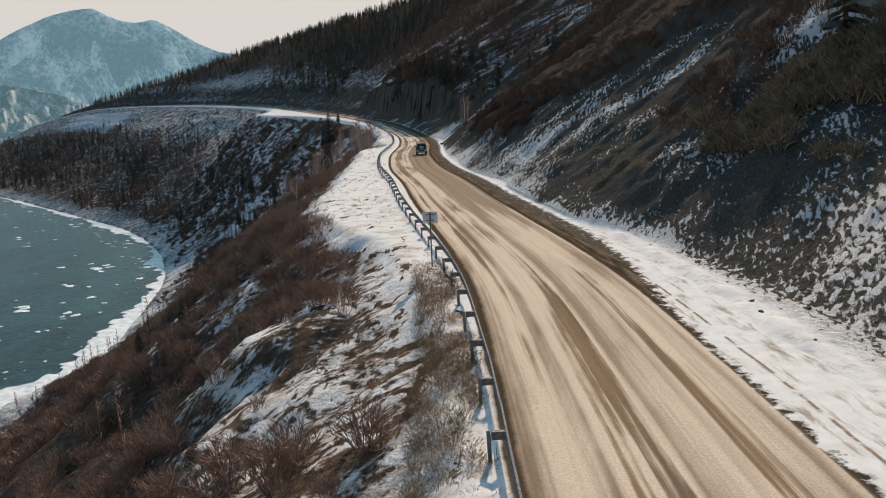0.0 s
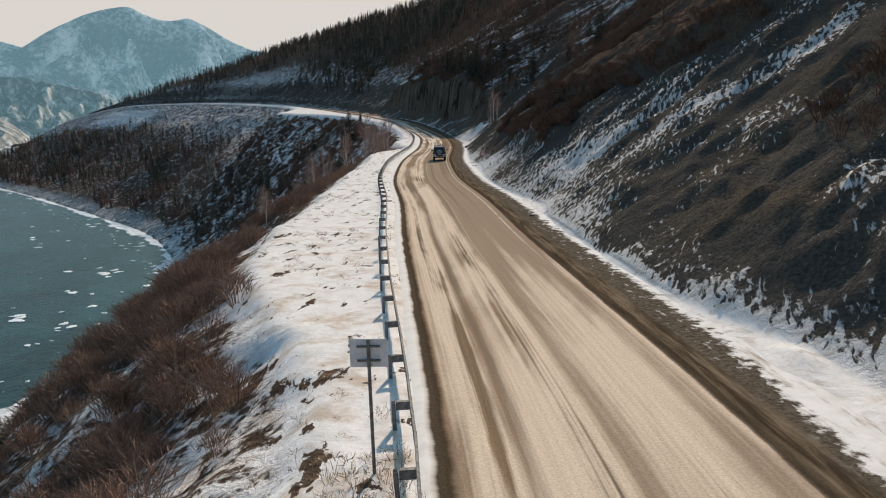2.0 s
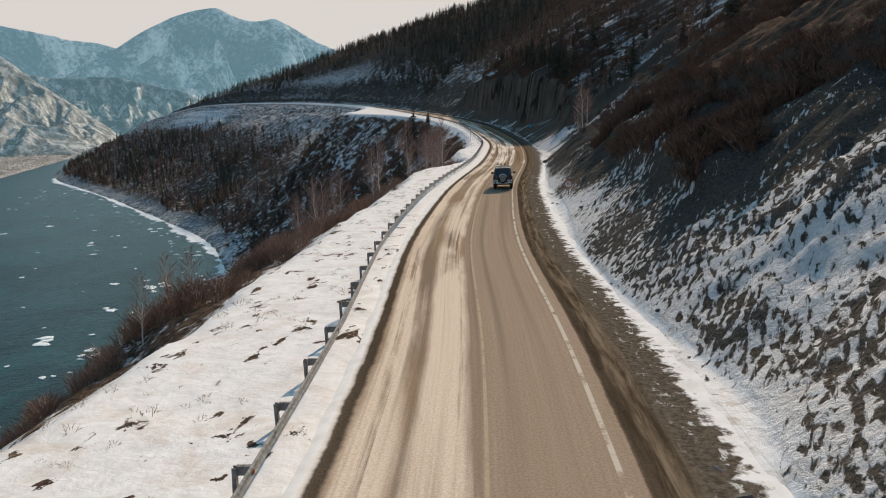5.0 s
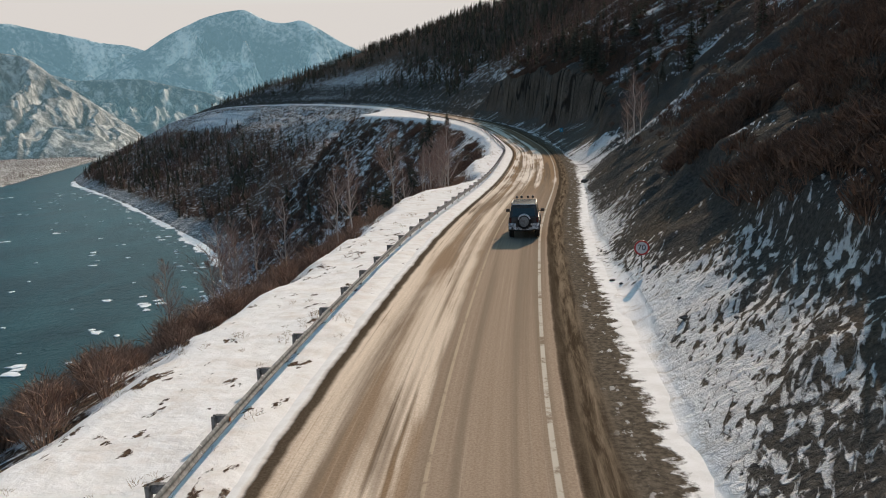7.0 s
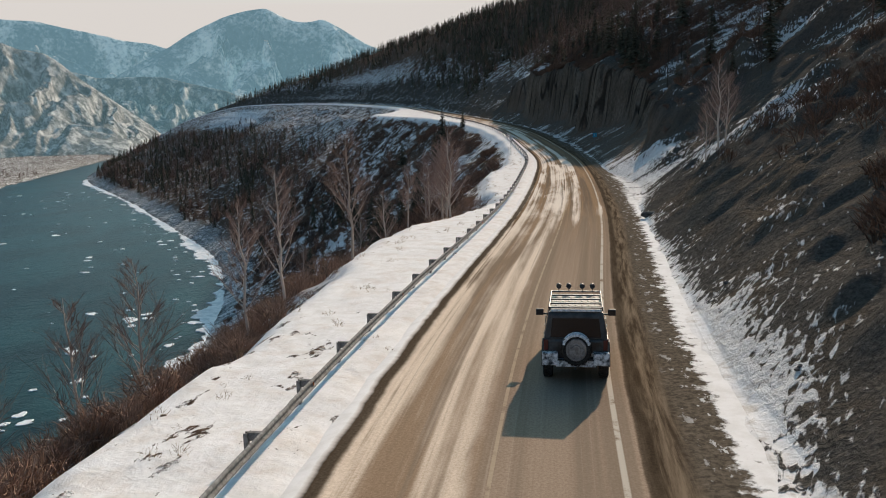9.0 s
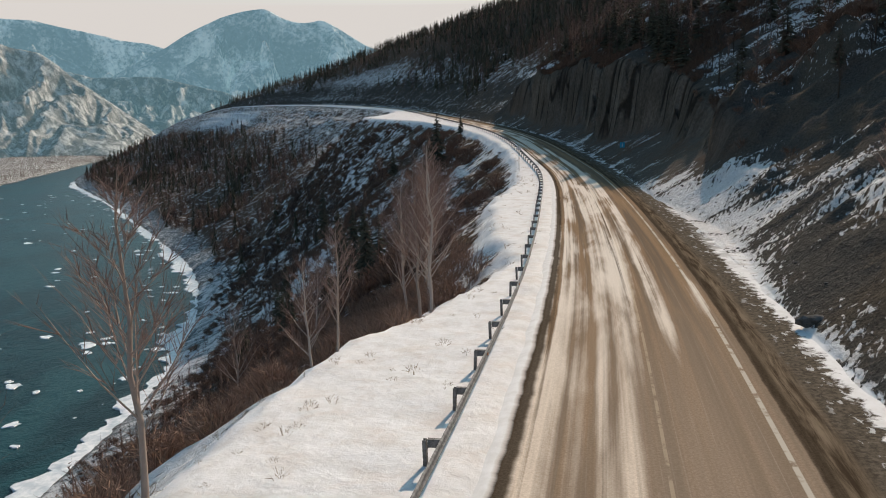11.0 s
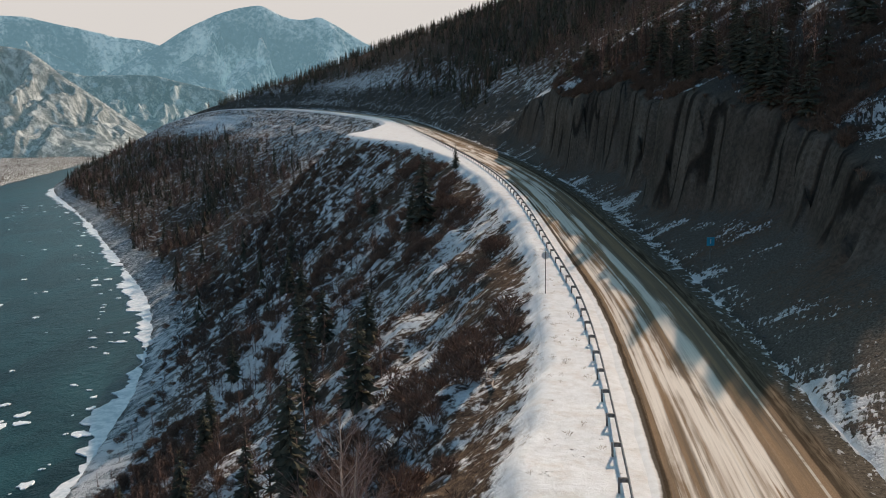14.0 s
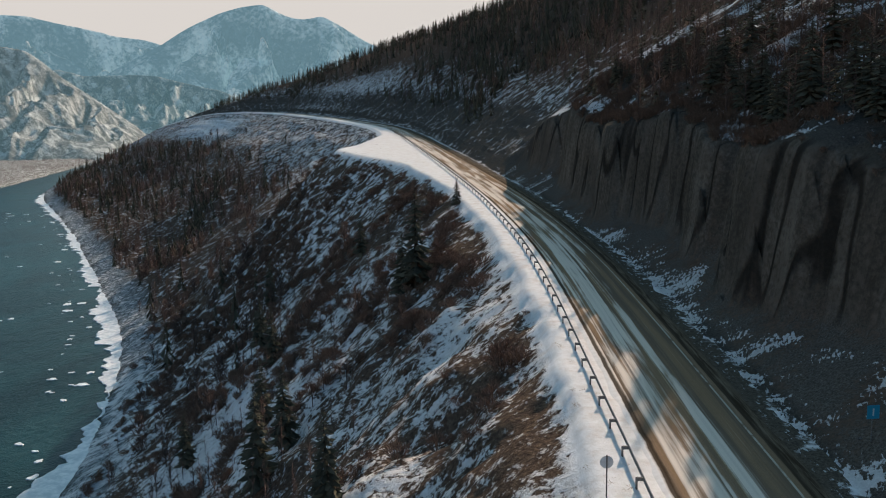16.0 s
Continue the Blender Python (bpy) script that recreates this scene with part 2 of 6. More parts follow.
# ---- materials ----
class Nodes:
    """Short hand for a node material."""

    def __init__(self, name, rough=0.9):
        self.m = bpy.data.materials.new(name)
        self.m.use_nodes = True
        self.t = self.m.node_tree
        self.b = self.t.nodes["Principled BSDF"]
        self.b.inputs["Roughness"].default_value = rough
        self.b.inputs["Specular IOR Level"].default_value = 0.5 if rough < 0.65 else 0.0

    def put(self, socket, v):
        if isinstance(v, bpy.types.NodeSocket):
            self.t.links.new(v, socket)
        elif isinstance(v, (tuple, list)) and len(v) == 3 and socket.type == "RGBA":
            socket.default_value = (*v, 1)
        else:
            socket.default_value = v

    def node(self, kind, **inputs):
        n = self.t.nodes.new("ShaderNode" + kind)
        for k, v in inputs.items():
            self.put(n.inputs[int(k[1:]) if k[0] == "i" and k[1:].isdigit() else k], v)
        return n

    def math(self, op, a, b=0.0, c=0.0):
        n = self.t.nodes.new("ShaderNodeMath")
        n.operation = op
        for i, v in enumerate((a, b, c)):
            self.put(n.inputs[i], v)
        return n.outputs[0]

    def ramp(self, v, lo, hi, smooth=True):
        n = self.t.nodes.new("ShaderNodeMapRange")
        n.interpolation_type = "SMOOTHSTEP" if smooth else "LINEAR"
        self.put(n.inputs[0], v)
        self.put(n.inputs[1], lo)
        self.put(n.inputs[2], hi)
        return n.outputs[0]

    def mix(self, f, a, b):
        n = self.t.nodes.new("ShaderNodeMix")
        n.data_type = "RGBA"
        self.put(n.inputs[0], f)
        self.put(n.inputs[6], a)
        self.put(n.inputs[7], b)
        return n.outputs[2]

    def coords(self, scale=(1, 1, 1), kind="Object", rot=(0, 0, 0)):
        tc = self.t.nodes.new("ShaderNodeTexCoord")
        mp = self.t.nodes.new("ShaderNodeMapping")
        self.t.links.new(tc.outputs[kind], mp.inputs[0])
        mp.inputs["Scale"].default_value = scale
        mp.inputs["Rotation"].default_value = rot
        return mp.outputs[0]

    def scaled(self, vec, scale):
        mp = self.t.nodes.new("ShaderNodeMapping")
        self.t.links.new(vec, mp.inputs[0])
        mp.inputs["Scale"].default_value = scale
        return mp.outputs[0]

    def attr(self, name):
        n = self.t.nodes.new("ShaderNodeAttribute")
        n.attribute_name = name
        return n.outputs["Fac"]

    def noise(self, vec, scale, detail=4.0, rough=0.55, warp=0.0):
        n = self.t.nodes.new("ShaderNodeTexNoise")
        self.t.links.new(vec, n.inputs["Vector"])
        n.inputs["Scale"].default_value = scale
        n.inputs["Detail"].default_value = detail
        n.inputs["Roughness"].default_value = rough
        n.inputs["Distortion"].default_value = warp
        return n.outputs["Fac"]

    def combine(self, x, y, z=0.0):
        n = self.t.nodes.new("ShaderNodeCombineXYZ")
        for i, v in enumerate((x, y, z)):
            self.put(n.inputs[i], v)
        return n.outputs[0]

    def bump(self, height, strength=0.5, distance=0.1):
        n = self.t.nodes.new("ShaderNodeBump")
        n.inputs["Strength"].default_value = strength
        n.inputs["Distance"].default_value = distance
        self.t.links.new(height, n.inputs["Height"])
        self.t.links.new(n.outputs[0], self.b.inputs["Normal"])

    def color(self, v):
        self.put(self.b.inputs["Base Color"], v)

    def rough(self, v):
        self.put(self.b.inputs["Roughness"], v)


SNOW = (0.81, 0.80, 0.80)


def snow_white(n, co):
    """Fresh to trodden snow: a colour socket."""
    g = n.noise(co, 1.3, 6, 0.65)
    return n.mix(n.ramp(g, 0.35, 0.72), SNOW, (0.70, 0.685, 0.67)), g


def mat_ground():
    n = Nodes("ground", 0.92)
    co = n.coords()
    d, s, snow, kind, rock, veg = (n.attr(k) for k in ("road_d", "road_s", "snow", "kind", "rock", "veg"))
    clump = n.noise(co, 2.0, 6, 0.66, 0.3)
    mid = n.noise(co, 0.16, 5, 0.6)
    grain = n.noise(co, 6.0, 5, 0.7)
    big = n.noise(co, 0.028, 4, 0.55)
    drift = n.noise(n.combine(n.math("ADD", n.math("MULTIPLY", s, 0.5), n.math("MULTIPLY", d, 0.2)), n.math("MULTIPLY", d, 0.42), 0.0), 0.9, 6, 0.68, 0.4)
    mixed = n.math("ADD", n.math("ADD", n.math("ADD", n.math("MULTIPLY", drift, 0.36), n.math("MULTIPLY", n.noise(co, 0.75, 5, 0.62, 0.4), 0.36)), n.math("MULTIPLY", clump, 0.34)), n.math("MULTIPLY", mid, 0.24))
    mixed = n.math("SUBTRACT", n.math("ADD", mixed, n.math("MULTIPLY", n.math("SUBTRACT", big, 0.5), 0.40)), 0.15)
    fleck = n.noise(n.combine(n.math("MULTIPLY", n.math("ADD", s, n.math("MULTIPLY", d, 0.4)), 0.36), n.math("SUBTRACT", n.math("MULTIPLY", d, 0.95), n.math("MULTIPLY", s, 0.36)), 0.0), 3.9, 3.0, 0.55, 0.5)
    flecks = n.math("ADD", n.math("ADD", n.math("MULTIPLY", fleck, 0.62), n.math("MULTIPLY", clump, 0.22)), n.math("MULTIPLY", mid, 0.46))
    flecks = n.math("SUBTRACT", n.math("ADD", flecks, n.math("MULTIPLY", n.math("SUBTRACT", big, 0.5), 0.62)), 0.15)
    tract = n.noise(n.combine(n.math("MULTIPLY", n.math("ADD", s, n.math("MULTIPLY", d, 0.5)), 0.075), n.math("MULTIPLY", d, 0.045), 0.0), 1.0, 4, 0.6, 0.6)
    flecks = n.math("ADD", flecks, n.math("MULTIPLY", n.math("SUBTRACT", tract, 0.5), n.math("MULTIPLY", n.ramp(d, 8.5, 14.0), 0.75)))
    chute = n.noise(n.combine(n.math("ADD", s, n.math("MULTIPLY", d, 0.5)), n.math("MULTIPLY", d, 0.22), 0.0), 0.30, 6, 0.66, 0.5)
    flecks = n.math("ADD", flecks, n.math("MULTIPLY", n.math("SUBTRACT", chute, 0.5), n.math("ADD", 0.10, n.math("MULTIPLY", n.ramp(s, 205.0, 240.0), 0.80))))
    mixn = n.t.nodes.new("ShaderNodeMix")
    for k, v in ((0, kind), (2, mixed), (3, flecks)):
        n.put(mixn.inputs[k], v)
    mixed = mixn.outputs[0]
    far = n.math("SUBTRACT", n.math("ADD", n.math("MULTIPLY", n.noise(co, 0.42, 6, 0.72, 0.3), 0.95), n.math("MULTIPLY", mid, 0.30)), 0.125)
    mixf = n.t.nodes.new("ShaderNodeMix")
    for k, v in ((0, n.ramp(s, 440.0, 520.0)), (2, mixed), (3, far)):
        n.put(mixf.inputs[k], v)
    mixed = mixf.outputs[0]
    holes = n.ramp(n.noise(n.scaled(co, (1, 0.45, 1)), 0.9, 6, 0.66, 0.4), 0.55, 0.64)
    holes = n.math("MULTIPLY", n.math("MULTIPLY", holes, n.math("SUBTRACT", 1.0, kind)), n.math("MULTIPLY", 0.24, n.math("SUBTRACT", 1.0, n.math("MULTIPLY", n.ramp(s, 130.0, 200.0), 0.85))))
    thr = n.math("ADD", n.math("SUBTRACT", 1.0, snow), holes)
    mask = n.ramp(mixed, n.math("SUBTRACT", thr, 0.030), n.math("ADD", thr, 0.04))
    scree = n.mix(n.ramp(grain, 0.3, 0.75), (0.046, 0.043, 0.039), (0.122, 0.112, 0.100))
    loam = n.mix(n.ramp(grain, 0.3, 0.75), (0.054, 0.046, 0.038), (0.138, 0.116, 0.092))
    soil = n.mix(n.ramp(clump, 0.3, 0.7), (0.062, 0.044, 0.034), (0.165, 0.114, 0.084))
    straw = n.mix(n.ramp(grain, 0.3, 0.7), (0.10, 0.066, 0.04), (0.26, 0.185, 0.115))
    bare = n.mix(n.ramp(mid, 0.46, 0.60), scree, loam)
    earth = n.mix(kind, n.mix(n.ramp(clump, 0.5, 0.66), soil, straw), bare)
    earth = n.mix(veg, earth, soil)
    flute = n.noise(n.combine(n.math("MULTIPLY", s, 1.0), n.math("MULTIPLY", n.math("ADD", d, 0.0), 0.05)), 0.55, 5, 0.65)
    crag = n.mix(n.ramp(n.math("ADD", n.math("MULTIPLY", flute, 0.5), n.math("MULTIPLY", clump, 0.5)), 0.38, 0.62), (0.080, 0.068, 0.056), (0.190, 0.160, 0.130))
    talus = n.mix(n.ramp(grain, 0.3, 0.75), (0.060, 0.053, 0.046), (0.200, 0.178, 0.150))
    talus = n.mix(n.ramp(n.math("ADD", n.math("MULTIPLY", mid, 0.6), n.math("MULTIPLY", clump, 0.4)), 0.45, 0.62), talus, soil)
    earth = n.mix(n.attr("talus"), earth, talus)
    sep = n.t.nodes.new("ShaderNodeSeparateXYZ")
    n.t.links.new(co, sep.inputs[0])
    zz = sep.outputs[2]
    cv = n.noise(n.combine(n.math("MULTIPLY", s, 0.13), n.math("MULTIPLY", zz, 0.03)), 1.0, 2, 0.55, 0.4)
    crack = n.math("SUBTRACT", 1.0, n.ramp(n.math("ABSOLUTE", n.math("SUBTRACT", cv, 0.5)), 0.006, 0.030))
    stain = n.ramp(n.noise(n.combine(n.math("MULTIPLY", s, 0.12), n.math("MULTIPLY", zz, 0.10)), 1.0, 4, 0.6), 0.35, 0.65)
    crag = n.mix(stain, crag, n.mix(0.55, crag, (0.05, 0.042, 0.034)))
    crag = n.mix(n.math("MULTIPLY", crack, 0.8), crag, (0.018, 0.016, 0.014))
    earth = n.mix(n.attr("bank"), earth, n.mix(n.ramp(n.noise(co, 0.9, 5, 0.75), 0.40, 0.60), (0.05, 0.06, 0.064), (0.38, 0.41, 0.42)))
    earth = n.mix(rock, earth, crag)
    white, g = snow_white(n, co)
    tint = n.math("MULTIPLY", n.ramp(n.noise(co, 0.55, 6, 0.7, 0.3), 0.46, 0.68), n.math("SUBTRACT", 1.0, kind))
    white = n.mix(n.math("MULTIPLY", tint, n.math("SUBTRACT", 0.75, n.math("MULTIPLY", n.ramp(s, 70.0, 110.0), 0.45))), white, (0.50, 0.39, 0.30))
    grime = n.math("MULTIPLY", n.ramp(n.noise(co, 1.1, 6, 0.72, 0.5), 0.50, 0.66), n.math("MULTIPLY", n.ramp(d, 5.5, 6.0), n.math("SUBTRACT", 1.0, n.ramp(d, 8.5, 11.0))))
    white = n.mix(n.math("MULTIPLY", grime, 0.55), white, (0.42, 0.35, 0.28))
    thin_snow = n.math("MULTIPLY", kind, n.math("SUBTRACT", 1.0, n.ramp(snow, 0.50, 0.64)))
    white = n.mix(n.math("MULTIPLY", thin_snow, n.ramp(grain, 0.25, 0.75)), white, (0.55, 0.55, 0.55))
    n.color(n.mix(mask, earth, white))
    relief = n.math("ADD", n.math("MULTIPLY", clump, n.math("SUBTRACT", 1.0, n.math("MULTIPLY", n.math("MULTIPLY", mask, n.ramp(snow, 0.55, 0.65)), 0.85))), n.math("ADD", n.math("MULTIPLY", mask, 0.22), n.math("MULTIPLY", grain, n.math("SUBTRACT", 0.12, n.math("MULTIPLY", mask, 0.09)))))
    relief = n.math("ADD", relief, n.math("MULTIPLY", n.math("MULTIPLY", n.math("SUBTRACT", n.math("MULTIPLY", flute, 0.5), crack), rock), 1.0))
    n.bump(relief, 0.9, 0.36)
    return n.m


def mat_plain(name, c, rough=0.8, c2=None, scale=5.0, bump=0.0, metal=0.0):
    n = Nodes(name, rough)
    if c2:
        v = n.noise(n.coords(), scale, 5, 0.6)
        n.color(n.mix(n.ramp(v, 0.35, 0.65), c, c2))
        if bump:
            n.bump(v, bump, 0.05)
    else:
        n.color(c)
    n.b.inputs["Metallic"].default_value = metal
    return n.m


def mat_road():
    n = Nodes("road_surface", 0.85)
    d, s = n.attr("road_d"), n.attr("road_s")
    co = n.coords()
    wob = n.math("MULTIPLY", n.math("SUBTRACT", n.noise(n.combine(n.math("MULTIPLY", s, 0.35), 0.0), 1.0, 5, 0.68), 0.5), 0.42)
    dd = n.math("ADD", d, wob)
    thin = n.noise(n.combine(n.math("MULTIPLY", s, 0.012), n.math("MULTIPLY", d, 1.7)), 1.0, 6, 0.62, 0.35)
    wide = n.noise(n.combine(n.math("MULTIPLY", s, 0.0045), n.math("MULTIPLY", d, 0.72)), 1.0, 3, 0.5, 0.15)
    patch = n.noise(n.combine(n.math("MULTIPLY", s, 0.06), n.math("MULTIPLY", d, 0.5)), 1.0, 5, 0.6, 0.4)
    grain = n.noise(co, 14, 4, 0.7)
    asphalt = n.mix(n.ramp(grain, 0.3, 0.7), (0.275, 0.206, 0.152), (0.365, 0.284, 0.216))
    salt = n.mix(n.ramp(grain, 0.3, 0.7), (0.58, 0.465, 0.36), (0.75, 0.635, 0.525))
    sand = n.mix(n.ramp(grain, 0.3, 0.7), (0.215, 0.143, 0.086), (0.305, 0.21, 0.137))
    damp = n.noise(n.combine(n.math("MULTIPLY", s, 0.03), n.math("MULTIPLY", d, 1.3)), 1.0, 5, 0.65, 0.3)
    sand = n.mix(n.math("MULTIPLY", n.ramp(damp, 0.42, 0.60), 0.8), sand, (0.150, 0.118, 0.090))
    wet = n.mix(n.ramp(grain, 0.3, 0.7), (0.035, 0.026, 0.018), (0.065, 0.049, 0.034))
    # the stretch along which the near lane is swept clean
    clean = n.math("MULTIPLY", n.ramp(s, 60.0, 110.0), n.math("SUBTRACT", 1.0, n.ramp(s, 185.0, 215.0)))
    clean = n.math("MULTIPLY", clean, n.ramp(d, -0.9, 0.3))
    brown = n.ramp(s, 175.0, 225.0)
    amount = n.math("ADD", n.math("MULTIPLY", thin, 0.28), n.math("MULTIPLY", wide, 0.72))
    amount = n.math("ADD", amount, n.math("MULTIPLY", n.math("SUBTRACT", patch, 0.5), 0.30))
    amount = n.math("ADD", amount, n.math("MULTIPLY", brown, -0.012))
    c = n.mix(n.ramp(n.math("ADD", n.math("SUBTRACT", amount, n.math("MULTIPLY", clean, 0.30)), n.math("MULTIPLY", brown, n.math("MULTIPLY", n.math("ADD", 0.1, n.ramp(d, 1.6, 2.6)), -0.12))), n.math("ADD", 0.395, n.math("MULTIPLY", brown, 0.03)), n.math("SUBTRACT", 0.545, n.math("MULTIPLY", brown, 0.03))), n.mix(n.math("MAXIMUM", brown, n.math("MULTIPLY", n.math("SUBTRACT", 1.0, n.ramp(d, -1.2, 0.2)), 0.7)), asphalt, sand), n.mix(n.math("MULTIPLY", brown, 0.6), salt, (0.76, 0.71, 0.65)))
    lane = n.noise(n.combine(n.math("MULTIPLY", s, 0.008), n.math("MULTIPLY", d, 1.1)), 1.0, 4, 0.55, 0.2)
    c = n.mix(n.math("MULTIPLY", n.math("MULTIPLY", n.ramp(lane, 0.46, 0.60), clean), 0.45), c, (0.14, 0.112, 0.085))
    tracks = n.ramp(n.math("ADD", n.math("ADD", n.math("MULTIPLY", thin, 0.35), n.math("MULTIPLY", wide, 0.65)), n.math("MULTIPLY", n.math("SUBTRACT", patch, 0.5), -0.25)), 0.54, 0.60)
    c = n.mix(n.math("MULTIPLY", tracks, n.math("SUBTRACT", 1.0, clean)), c, sand)
    c = n.mix(n.math("MULTIPLY", n.ramp(thin, 0.60, 0.76), n.math("SUBTRACT", 1.0, clean)), c, wet)
    fine = n.noise(n.combine(n.math("MULTIPLY", s, 0.05), n.math("MULTIPLY", d, 7.0)), 1.0, 4, 0.65, 0.2)
    c = n.mix(n.math("MULTIPLY", n.ramp(fine, 0.44, 0.66), 0.13), c, (0.15, 0.108, 0.070))
    c = n.mix(n.math("MULTIPLY", n.ramp(fine, 0.42, 0.30), 0.13), c, (0.62, 0.53, 0.43))
    # dark wet rims and the gritty right shoulder
    rim = n.math("MULTIPLY", n.ramp(dd, -4.15, -4.08, False), n.math("SUBTRACT", 1.0, n.ramp(dd, -3.82, -3.62)))
    c = n.mix(n.math("MULTIPLY", rim, 0.92), c, wet)
    grit = n.mix(n.ramp(n.noise(co, 5.0, 6, 0.75), 0.32, 0.7), (0.055, 0.046, 0.036), (0.155, 0.130, 0.102))
    grit = n.mix(n.math("MULTIPLY", n.math("MULTIPLY", n.ramp(n.noise(n.combine(n.math("MULTIPLY", s, 0.9), n.math("MULTIPLY", d, 1.6)), 1.3, 4, 0.65), 0.585, 0.63), n.ramp(d, 4.4, 5.6)), 0.8), grit, (0.60, 0.60, 0.60))
    mud = n.noise(n.combine(n.math("MULTIPLY", s, 0.22), n.math("MULTIPLY", d, 3.0)), 1.0, 6, 0.7, 0.3)
    mud = n.mix(n.ramp(mud, 0.36, 0.66), (0.050, 0.036, 0.024), (0.20, 0.155, 0.11))
    grit = n.mix(n.ramp(n.math("ADD", d, n.math("MULTIPLY", wob, 1.5)), 4.3, 4.9), mud, grit)
    ds = n.math("ADD", d, n.math("MULTIPLY", wob, 0.5))
    c = n.mix(n.ramp(ds, 3.50, 3.62), c, grit)
    gutter = n.math("MULTIPLY", n.ramp(ds, 3.46, 3.54), n.math("SUBTRACT", 1.0, n.ramp(ds, 3.74, 4.05)))
    c = n.mix(n.math("MULTIPLY", gutter, 0.75), c, wet)
    line = n.math("MULTIPLY", n.ramp(d, 2.94, 2.97, False), n.math("SUBTRACT", 1.0, n.ramp(d, 3.09, 3.12, False)))
    worn = n.ramp(n.noise(co, 0.8, 5, 0.7), 0.36, 0.5)
    c = n.mix(n.math("MULTIPLY", n.math("MULTIPLY", line, n.ramp(s, 68.0, 95.0)), n.math("MULTIPLY", worn, 0.6)), c, (0.66, 0.62, 0.54))
    mid = n.math("MULTIPLY", n.ramp(d, -0.07, -0.05, False), n.math("SUBTRACT", 1.0, n.ramp(d, 0.03, 0.05, False)))
    c = n.mix(n.math("MULTIPLY", mid, n.math("MULTIPLY", worn, 0.40)), c, (0.56, 0.46, 0.33))
    # snow on both rims
    white, g = snow_white(n, co)
    lumps = n.noise(co, 1.6, 5, 0.65)
    lump = n.math("MULTIPLY", n.math("SUBTRACT", lumps, 0.5), 2.2)
    left = n.math("SUBTRACT", 1.0, n.ramp(dd, -4.25, -4.05, False))
    right = n.ramp(n.math("ADD", d, n.math("ADD", n.math("ADD", n.math("MULTIPLY", wob, 1.4), lump), n.math("MULTIPLY", n.math("SUBTRACT", 1.0, n.ramp(s, 32.0, 62.0)), 2.15))), 5.75, 6.0, False)
    right = n.math("MULTIPLY", right, n.math("SUBTRACT", 1.0, n.math("MULTIPLY", n.ramp(s, 214.0, 240.0), n.ramp(n.noise(co, 0.5, 4, 0.6), 0.38, 0.5))))
    snow = n.math("MAXIMUM", left, right)
    # a dirty tyre line and spray in the snow of the near verge
    near = n.math("MULTIPLY", n.math("SUBTRACT", 1.0, n.ramp(s, 55.0, 80.0)), n.ramp(d, 3.4, 3.7))
    rut = n.math("ABSOLUTE", n.math("SUBTRACT", n.math("ADD", d, n.math("MULTIPLY", wob, 0.6)), 4.62))
    rut = n.math("MULTIPLY", n.math("SUBTRACT", 1.0, n.ramp(rut, 0.02, 0.10)), n.ramp(n.noise(co, 0.7, 4, 0.6), 0.40, 0.52))
    spray = n.math("MULTIPLY", n.ramp(n.noise(n.combine(n.math("MULTIPLY", s, 0.30), n.math("MULTIPLY", d, 1.5)), 1.2, 6, 0.7, 0.3), 0.50, 0.68), 0.75)
    white = n.mix(n.math("MULTIPLY", near, n.math("MAXIMUM", rut, spray)), white, (0.27, 0.20, 0.14))
    c = n.mix(snow, c, white)
    n.color(c)
    n.rough(n.mix(snow, n.mix(n.ramp(thin, 0.4, 0.62), (0.85, 0.85, 0.85), (0.7, 0.7, 0.7)), (0.95, 0.95, 0.95)))
    n.bump(n.math("ADD", n.math("MULTIPLY", grain, 0.25), n.math("MULTIPLY", snow, 1.0)), 0.35, 0.05)
    return n.m


M_GROUND = mat_ground()
M_ROAD = mat_road()


def mat_water():
    n = Nodes("river_water", 0.30)
    co = n.coords()
    flow = n.noise(n.scaled(co, (0.6, 0.25, 1)), 0.05, 5, 0.65, 1.2)
    n.color(n.mix(n.ramp(flow, 0.35, 0.65), (0.003, 0.018, 0.021), (0.013, 0.055, 0.061)))
    n.b.inputs["IOR"].default_value = 1.33
    n.b.inputs["Specular IOR Level"].default_value = 0.16
    n.bump(n.math("ADD", n.noise(n.scaled(co, (1, 0.5, 1)), 0.22, 5, 0.65, 0.8), n.math("MULTIPLY", n.noise(co, 1.6, 3), 0.3)), 0.6, 0.9)
    return n.m


M_WATER = mat_water()

# ---- ground sheet, road, water ----
def steps_out(first, ratio, far):
    v, out = first, [first]
    while out[-1] < far:
        v *= ratio
        out.append(out[-1] + v)
    return out


off_r = list(np.arange(0, 6, 0.6)) + list(np.arange(6, 20, 0.3)) + list(np.arange(20, 34, 0.5)) + list(34 + np.array(steps_out(0.7, 1.05, 3500)))
off_l = list(np.arange(0.6, 18, 0.6)) + list(18 + np.array(steps_out(0.7, 1.04, 3500)))
OFF = np.array(sorted([-v for v in off_l] + off_r))
ys = sorted([-v for v in steps_out(0.8, 1.12, 250)]) + list(np.arange(0, 20, 0.8)) + list(np.arange(20, 240, 0.45)) + list(np.arange(240, 330, 0.7)) + list(330 + np.array(steps_out(0.85, 1.018, 4600)))
YS = np.array(ys)
GX = along(YS, LINE[:, 0])[:, None] + OFF[None, :]
GY = np.repeat(YS[:, None], len(OFF), 1)
L = land(GX, GY)


def patch_field(s, d):
    """The open snowy strip that climbs the far hillside."""
    v = d - 20 - 0.21 * (1031 - s)
    return step(-34, -22, v) * step(12, 4, v) * step(9, 14, d) * step(830, 870, s) * step(1110, 1060, s)


